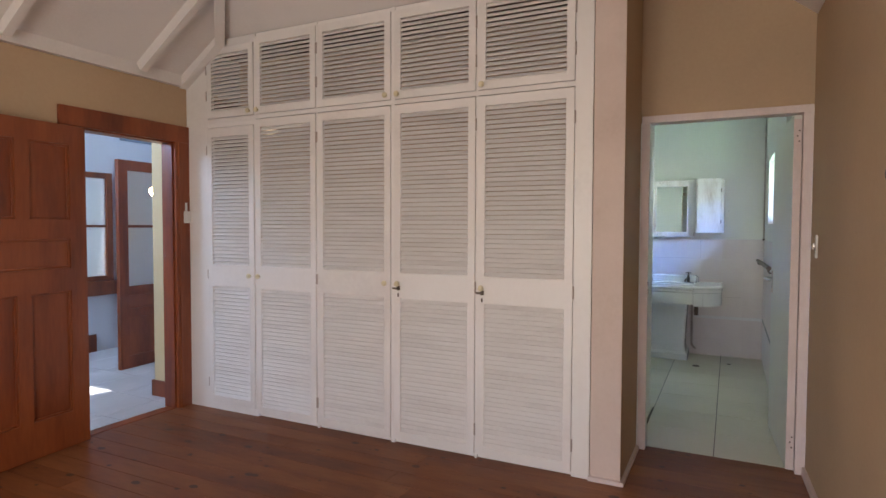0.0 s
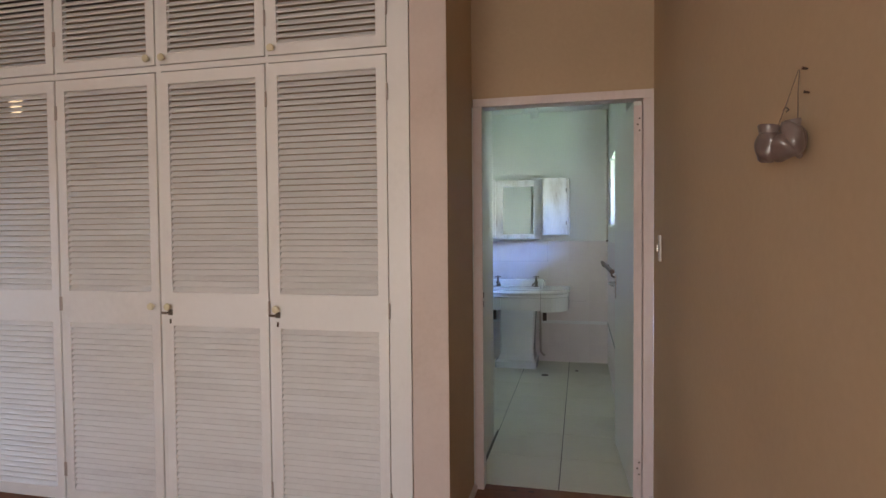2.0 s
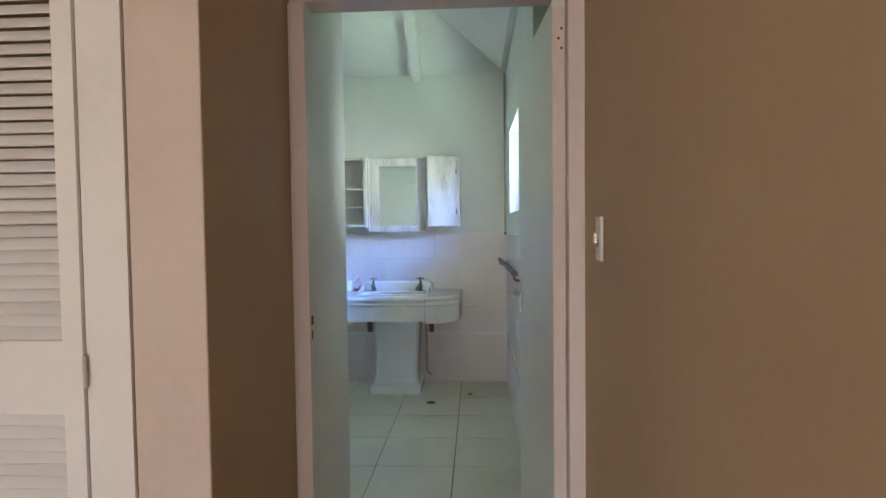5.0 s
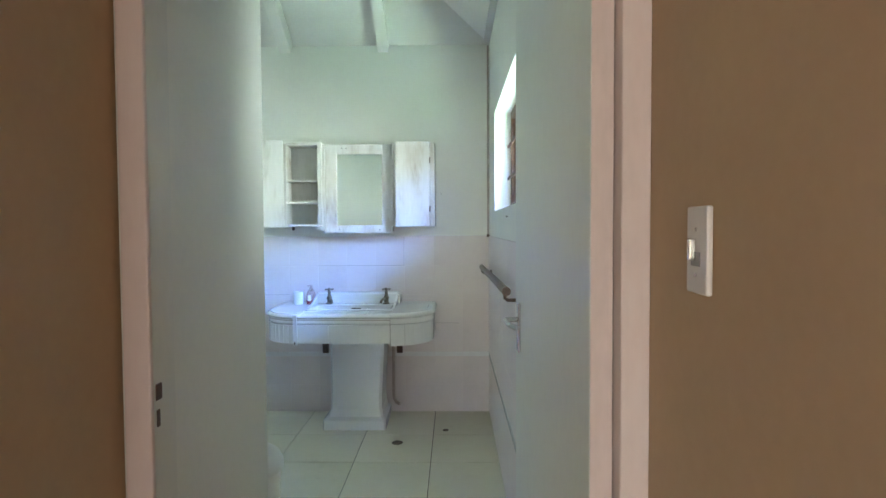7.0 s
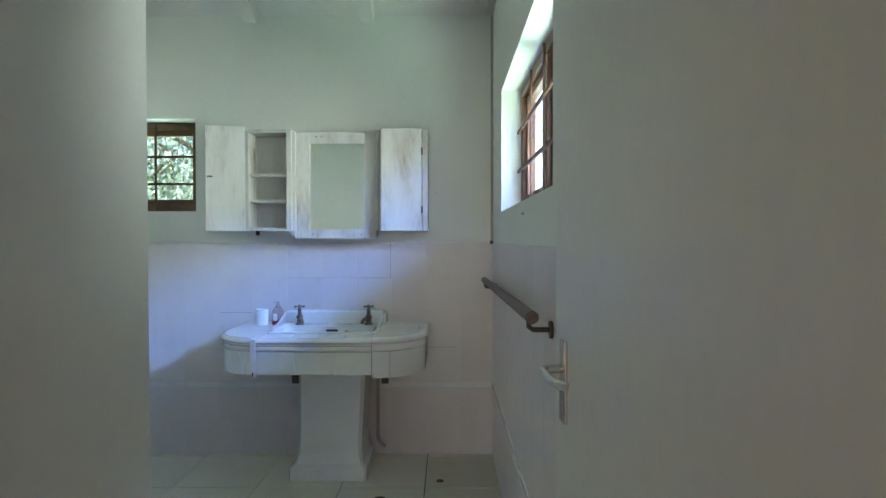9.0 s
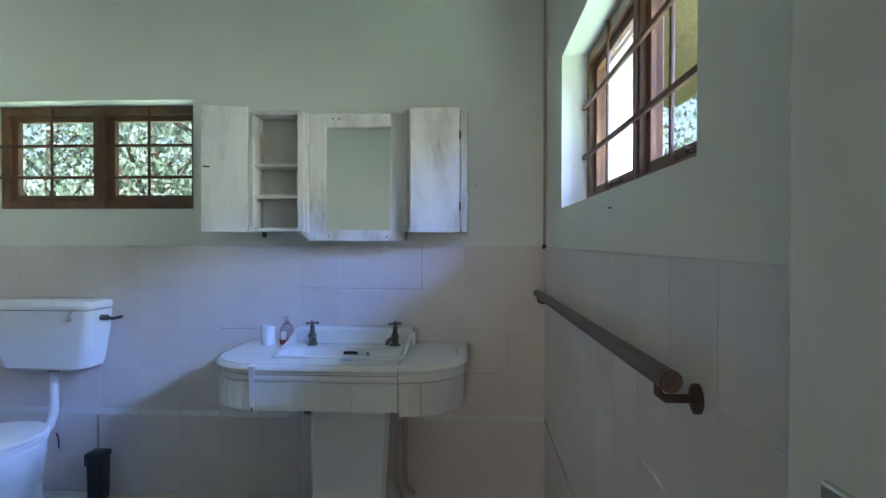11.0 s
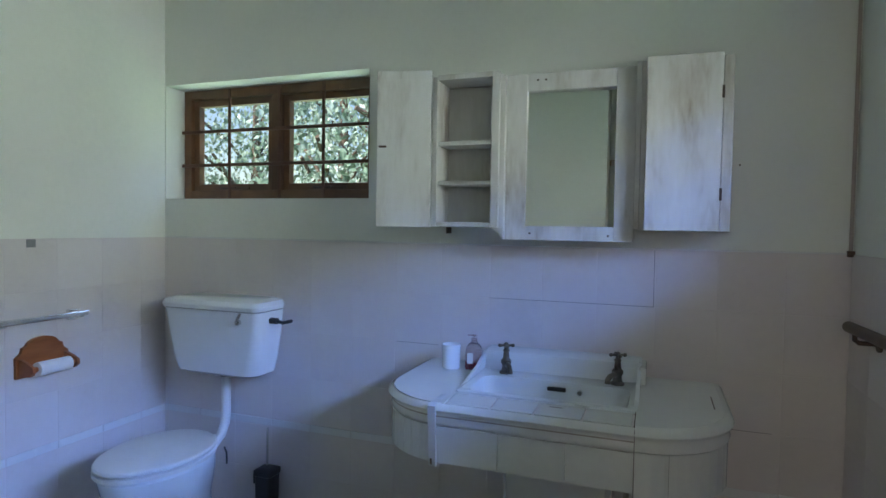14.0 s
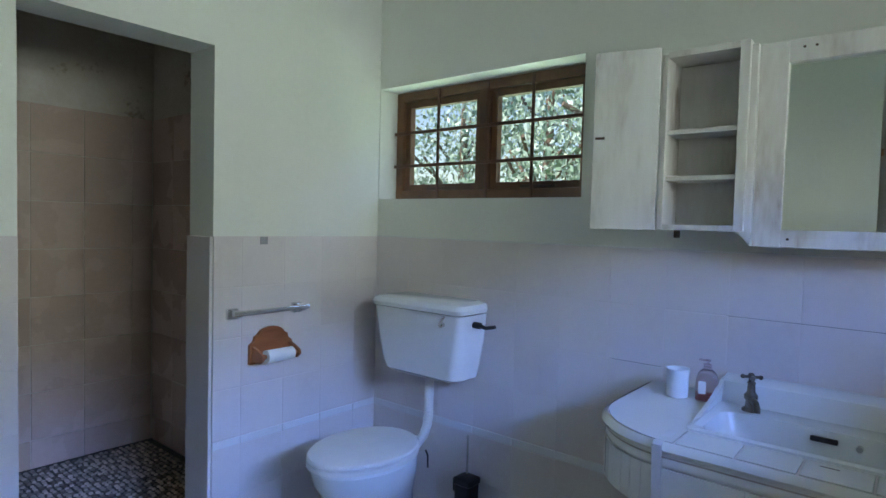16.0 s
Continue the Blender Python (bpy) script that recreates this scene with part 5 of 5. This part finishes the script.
for y, z, r_, lean in ((-0.067, 0.026, 0.017, -8), (-0.027, 0.034, 0.015, 10)):
    lathe(bm, [(r_ * 0.9, -0.010), (r_ + 0.003, 0.002), (r_ + 0.002, 0.006), (r_ - 0.003, 0.004), (r_ - 0.005, -0.012)], 22, centre=(0, y, z), m=pose(0, 0, 0, lean, 0, 0))
part("rim", bm, POTTERY, vase, "glazed pottery rims", True)
# Flat black discs paint the shade inside the two rims
for y, z, r_ in ((-0.067, 0.0225, 0.012), (-0.027, 0.0315, 0.010)):
    bm = bmesh.new()
    tube(bm, (0, y, z), (0, y, z + 0.001), r_, seg=18)
    part("mouth", bm, BLACK_PLASTIC, vase, "black disc painting the shade in the vase mouth")
bm = bmesh.new()
sweep(bm, [(-0.010, -0.052, 0.02), (-0.004, -0.034, 0.075), (0.0, -0.016, 0.135)], 0.0010, 6)
sweep(bm, [(0.014, -0.020, 0.03), (0.006, -0.018, 0.09), (0.0, -0.014, 0.135)], 0.0010, 6)
sweep(bm, [(-0.008, -0.040, 0.060), (-0.004, -0.036, 0.066), (0.002, -0.032, 0.060), (-0.002, -0.036, 0.056)], 0.0016, 6)
part("string", bm, BARK, vase, "thin knotted brown string")
for x, z in ((0.0, 0.136), (0.012, 0.088)):
    bm = bmesh.new()
    tube(bm, (x, 0.0, z), (x, -0.010, z + 0.002), 0.0018, 0.0030, seg=10)
    part("nail", bm, IRON, vase)

# ---- outside ----
structure("ground", boxes((-150, -150, -0.6, 150, 150, -0.35)), LAWN, "sunlit lawn and garden ground")
structure("trim_outer_sill", boxes((-1.62, 7.441, 1.40, -0.45, 7.50, 1.44), (1.521, 5.15, 1.40, 1.58, 6.72, 1.44)), OUTER_WALL, "painted outer window sills")


def leaf_cloud(bm_data, centre, radii, count, size, rng):
    verts, faces = bm_data
    for _ in range(count):
        while True:
            p = Vector((rng.uniform(-1, 1), rng.uniform(-1, 1), rng.uniform(-1, 1)))
            if 0.35 < p.length < 1:
                break
        p = Vector((p.x * radii[0], p.y * radii[1], p.z * radii[2])) + Vector(centre)
        q = Euler((rng.uniform(0, 6.3), rng.uniform(0, 6.3), rng.uniform(0, 6.3))).to_matrix()
        s = size * rng.uniform(0.6, 1.4)
        n = len(verts)
        verts += [tuple(p + q @ Vector(v) * s) for v in ((-0.5, 0, 0), (0, 0.28, 0.06), (0.5, 0, 0), (0, -0.28, 0.06))]
        faces.append((n, n + 1, n + 2, n + 3))


def tree(name, label, place, height, spread, seed, leaves, size):
    rng = random.Random(seed)
    t = thing(name, label, "tree", place, 0, "garden trees")
    bm = bmesh.new()
    lathe(bm, [(0.20, 0), (0.14, 0.3), (0.11, height * 0.3), (0.07, height * 0.6), (0.02, height * 0.85)], 12)
    part("trunk", bm, BARK, t, "", True)
    bm = bmesh.new()
    data = ([], [])
    for k in range(14):
        a, z = rng.uniform(0, 6.28), height * rng.uniform(0.12, 0.62)
        r = spread * rng.uniform(0.35, 0.95)
        tip = Vector((r * math.cos(a), r * math.sin(a), z + height * rng.uniform(0.1, 0.3)))
        sweep(bm, [(0, 0, z), (tip.x * 0.5, tip.y * 0.5, z + (tip.z - z) * 0.65), tip], 0.03, 6)
        leaf_cloud(data, tip, (spread * 0.42, spread * 0.42, height * 0.16), leaves // 16, size, rng)
    leaf_cloud(data, (0, 0, height * 0.8), (spread * 0.5, spread * 0.5, height * 0.22), leaves // 8, size, rng)
    part("limb", bm, BARK, t, "", True)
    me = bpy.data.meshes.new("crown")
    me.from_pydata(data[0], [], data[1])
    me.materials.append(LEAF)
    crown = new("crown", me)
    crown.parent = t
    return t


t1 = tree("tree", "leafy garden tree in full sun", (-1.6, 13.0, -0.36), 6.2, 2.3, 1, 5200, 0.10)
t2 = tree("tree", "dense leafy garden tree in full sun", (-4.6, 14.2, -0.36), 6.6, 2.6, 2, 5200, 0.11)
for x, y, r in ((1.2, 14.0, 80), (-7.5, 15.5, 40), (-3.0, 17.5, 140), (4.5, 16.0, 200), (6.2, 12.3, 30), (8.0, 9.0, 300), (6.4, 16.8, 10), (3.0, 18.8, 100), (8.4, 18.0, 250), (1.0, 20.0, 330)):
    copy_thing(t1, pose(x, y, -0.36, 0, 0, r))
for x, y, r in ((-0.2, 18.5, 80), (-6.2, 19.0, 210), (8.8, 13.8, 120), (11.5, 6.5, 20), (12.0, 10.5, 250), (10.5, 2.5, 70)):
    copy_thing(t2, pose(x, y, -0.36, 0, 0, r))
data = ([], [])
rng = random.Random(7)
for k in range(84):
    a = radians(-15 + 165 * k / 83)
    leaf_cloud(data, (24 * math.cos(a), 6 + 22 * math.sin(a), rng.uniform(-0.2, 3.6)), (2.4, 2.4, 2.2), 300, 0.26, rng)
me = bpy.data.meshes.new("far_hedge")
me.from_pydata(data[0], [], data[1])
me.materials.append(LEAF)
tagged(new("far_hedge", me), "dense sunlit trees and bushes at the edge of the garden", "trees", kind="stuff")

# the veranda past the east window
ver = thing("veranda_post", "white plastered round veranda column", "column", (2.10, 9.05, -0.35))
bm = bmesh.new()
lathe(bm, [(0.24, 0), (0.24, 0.1), (0.20, 0.12), (0.185, 2.9), (0.185, 3.2)], 28)
part("shaft", bm, OUTER_WALL, ver, "", True)
th = thing("thatched_roof", "dry thatched veranda roof with a rounded eave", "roof")
bm = bmesh.new()
prof = [(1.9, 3.75), (1.9, 3.38), (2.45, 3.02), (2.85, 2.74), (3.0, 2.68), (3.12, 2.74), (3.14, 2.88), (2.8, 3.25)]
loft(bm, [[(x, y, z) for x, z in prof] for y in (3.6, 5.2, 7.0, 8.8, 10.6)])
part("thatch", bm, THATCH, th, "", True)
lan = thing("lantern", "small dark metal lantern on a bracket on the column", "lantern", (2.30, 8.80, 1.93), 190)
bm = bmesh.new()
loft(bm, [rrect(-s, s, -s, s, 0.008, z) for s, z in ((0.03, -0.10), (0.055, 0.05), (0.06, 0.055), (0.015, 0.10))])
part("glass", bm, FROSTED, lan, "pale lantern glass")
bm = bmesh.new()
for sx, sy in ((-1, -1), (1, -1), (1, 1), (-1, 1)):
    tube(bm, (sx * 0.031, sy * 0.031, -0.105), (sx * 0.056, sy * 0.056, 0.055), 0.006, seg=6)
sweep(bm, [(0, 0, 0.12), (0, 0, 0.18), (-0.06, 0, 0.23), (-0.16, 0, 0.21)], 0.008, 8)
part("frame", bm, IRON, lan, "dark lantern frame and bracket")

# ---- floors and wall tiles, piece by piece ----
floor_ob = bpy.data.objects["floor"]
W = 0.14
rng = random.Random(3)
plank_cache = {}
y = BY0 + 0.001
while y < 4.07:
    x = BX0 + 0.001
    w = min(W, 4.088 - y) - 0.002
    cuts = sorted(rng.uniform(BX0 + 0.5, BX1 - 0.5) for _ in range(1))
    for x1 in [*cuts, BX1 + max(0, SKEW * (BY1 - y)) + 0.012 if y < 3.9 else BX1 - 0.001]:
        if y > WY + 0.02:
            x0_, x1_ = max(x, PIL1 + 0.001), x1
            if x1_ - x0_ < 0.05:
                x = x1
                continue
        else:
            x0_, x1_ = x, x1
        key = (round(x1_ - x0_ - 0.002, 3), round(w, 3))
        if key not in plank_cache:
            plank_cache[key] = mesh("plank", boxes((-key[0] / 2, -w / 2, -0.02, key[0] / 2, w / 2, 0.0), bevel=0.0012), PLANK)
        p = new("plank", plank_cache[key])
        p.parent = floor_ob
        p.location = ((x0_ + x1_) / 2, y + w / 2, rng.uniform(-0.0008, 0.0))
        x = x1
    y += W
bm = bmesh.new()
for _ in range(300):
    kx, ky = rng.uniform(BX0, BX1), rng.uniform(0.8, 4.05)
    if ky > WY - 0.02 and kx < PIL1 + 0.03:
        continue
    r = rng.choice((0.005, 0.007, 0.009, 0.012, 0.02))
    a = rng.uniform(0, 3.1)
    ring = [bm.verts.new((kx + r * rng.uniform(1.2, 1.7) * math.cos(k * 0.785 + a), ky + r * rng.uniform(0.8, 1.1) * math.sin(k * 0.785 + a), 0.0006)) for k in range(8)]
    bm.faces.new(ring)
tagged(part("knot", bm, KNOT_SHADE, floor_ob, "scattered dark knots in the boards"), kind="stuff")
part("threshold", boxes((BX0 - 0.09, HY0, -0.005, BX0 + 0.001, HY1, 0.003), bevel=0.002), RED_WOOD, floor_ob, "worn wooden threshold")

fb = bpy.data.objects["floor_bathroom"]
P = 0.437
tile_row("floor_tile", fb, (0.47 - 5 * P, 4.093 - (P - (4.53 - 4.093)), -0.006), (1, 0, 0), (0, 1, 0), (0, 0, 1), (TX0 - 0.47 + 5 * P, 1.385 - 0.47 + 5 * P, 0.0, 7.2 - 4.093), [(-9, 0.458 - 0.47 + 5 * P, -1, TY0 - 4.093)], P, 0.006, FLOOR_TILE, 0.005, start=TX0 - 0.47 + 5 * P)
dp = thing("floor_drain", "small dirty round floor drain", "drain", (0.69, 6.575, 0.0004))
bm = bmesh.new()
lathe(bm, [(0.035, 0), (0.032, 0.003), (0.012, 0.0035), (0.004, 0.001)], 20)
part("grate", bm, IRON, dp, "", True)
dp2 = thing("floor_drain", "small dark floor plug", "drain", (0.985, 6.80, 0.0004))
bm = bmesh.new()
lathe(bm, [(0.02, 0), (0.018, 0.003), (0.003, 0.0035)], 16)
part("plug", bm, IRON, dp2, "", True)

ZS = [(0.0, 0.195), (0.195, 0.40), (0.435, 0.641), (0.641, 0.848), (0.848, 1.055), (1.055, 1.262)]
T = 0.2065
north, east, west = bpy.data.objects["wall_bathroom_north"], bpy.data.objects["wall_bathroom_east"], bpy.data.objects["wall_bathroom_west"]
XS = 0.068 - 8 * T
for wall, origin, across, out, length, st, holes in (
        (north, (TX0, TY1, 0), (1, 0, 0), (0, -1, 0), TX1 - TX0, TX0 - XS, []),
        (east, (TX1, TY0, 0), (0, 1, 0), (-1, 0, 0), TY1 - TY0, 0.10, []),
        (west, (TX0, TY0, 0), (0, 1, 0), (1, 0, 0), TY1 - TY0, 0.05, [(5.66 - TY0, 6.305 - TY0, -1, 2.0)])):
    st = st % T
    a = (0.0, length)
    tile_row("wall_tile", wall, origin, across, (0, 0, 1), out, (a[0] + 0.006, a[1] - 0.006, 0, 1.262), holes, T, 0.006, TILE, 0.0015, ZS, st)
    tile_row("border_tile", wall, origin, across, (0, 0, 1), out, (a[0] + 0.006, a[1] - 0.006, 0.40, 0.435), holes, T, 0.0085, STRIP, 0.003, [(0.40, 0.435)], st)
    o = Vector(origin)
    n = Vector(out)
    d = Vector(across)
    c = bmesh.new()
    spans = [(0, length)] if not holes else [(0, holes[0][0]), (holes[0][1], length)]
    for s0, s1 in spans:
        p, q = o + d * s0, o + d * s1 + n * 0.0053
        box(c, min(p.x, q.x), min(p.y, q.y), 0.0, max(p.x, q.x), max(p.y, q.y), 1.263)
    part("grout", c, GROUT, wall, "grey-beige grout bed")

for z0, x0, x1 in ((1.0535, 0.07, 0.69), (0.6395, 0.90, 1.08), (0.8465, -0.33, -0.14)):
    part("cracked_joint", boxes((x0, 7.1935, z0, x1, 7.1945, z0 + 0.0018)), JOINT_DIRT, north, "thin dark cracked tile joint", kind="structure")
part("cracked_joint", boxes((0.6865, 7.1935, 1.057, 0.6885, 7.1945, 1.26)), JOINT_DIRT, north, "thin dark cracked tile joint", kind="structure")
part("capping", boxes((TX0 + 0.008, 7.1895, 1.2625, TX1 - 0.008, 7.1995, 1.268), bevel=0.001), STRIP, north, "thin pale capping edge over the tiles", kind="structure")
ws = bpy.data.objects["wall_shower"]
S = 0.25
tile_row("shower_tile", ws, (-2.98, 5.07, 0), (0, 1, 0), (0, 0, 1), (1, 0, 0), (0.0, 1.612, 0, 1.90), [], S, 0.006, SHOWER_TILE, 0.004, [(k * S - 0.1 if k else 0, k * S + 0.15) for k in range(8)])
tile_row("shower_tile", bpy.data.objects["wall_shower_north"], (-2.98, 6.69, 0), (1, 0, 0), (0, 0, 1), (0, -1, 0), (0.008, 1.19, 0, 1.90), [], S, 0.006, SHOWER_TILE, 0.004, [(k * S - 0.1 if k else 0, k * S + 0.15) for k in range(8)])
part("jamb_tile", boxes((-1.783, 6.291, 0, -1.601, 6.304, 1.26), bevel=0.001), TILE, west, "pale pink tiled jamb")
bm = bmesh.new()
rng = random.Random(5)
verts, faces = [], []
for i in range(44):
    for j in range(58):
        x, y = -2.965 + i * 0.0285 + rng.uniform(-0.004, 0.004) + (j % 2) * 0.014, 5.08 + j * 0.0275 + rng.uniform(-0.004, 0.004)
        r, a0, n = rng.uniform(0.010, 0.0135), rng.uniform(0, 6.3), len(verts)
        for k in range(6):
            verts.append((x + r * math.cos(a0 + k * 1.047), y + r * math.sin(a0 + k * 1.047), -0.010))
        for k in range(6):
            verts.append((x + r * 0.75 * math.cos(a0 + k * 1.047), y + r * 0.75 * math.sin(a0 + k * 1.047), -0.003))
        faces += [(n + k, n + (k + 1) % 6, n + 6 + (k + 1) % 6, n + 6 + k) for k in range(6)] + [tuple(n + 6 + k for k in range(6))]
me = bpy.data.meshes.new("pebble_mosaic")
me.from_pydata(verts, [], faces)
PEB = material("pebble_stones", (0.3, 0.26, 0.22), 0.45)
_n = PEB.node_tree
_r, _g = _n.nodes.new("ShaderNodeNewGeometry"), _n.nodes.new("ShaderNodeValToRGB")
_n.links.new(_r.outputs["Random Per Island"], _g.inputs[0])
_g.color_ramp.elements[0].color, _g.color_ramp.elements[1].color = (0.16, 0.12, 0.09, 1), (0.78, 0.66, 0.55, 1)
_n.links.new(_g.outputs[0], _n.nodes["Principled BSDF"].inputs["Base Color"])
me.materials.append(PEB)
pm = new("pebble_mosaic", me)
pm.parent = bpy.data.objects["floor_shower"]
tagged(pm, "small brown and grey pebble mosaic", kind="stuff")
tile_row("floor_tile", bpy.data.objects["floor_hall"], (-5.30, 1.6, -0.006), (1, 0, 0), (0, 1, 0), (0, 0, 1), (0.0, 2.40, 0, 3.5), [], 0.44, 0.006, HALL_TILE, 0.005)
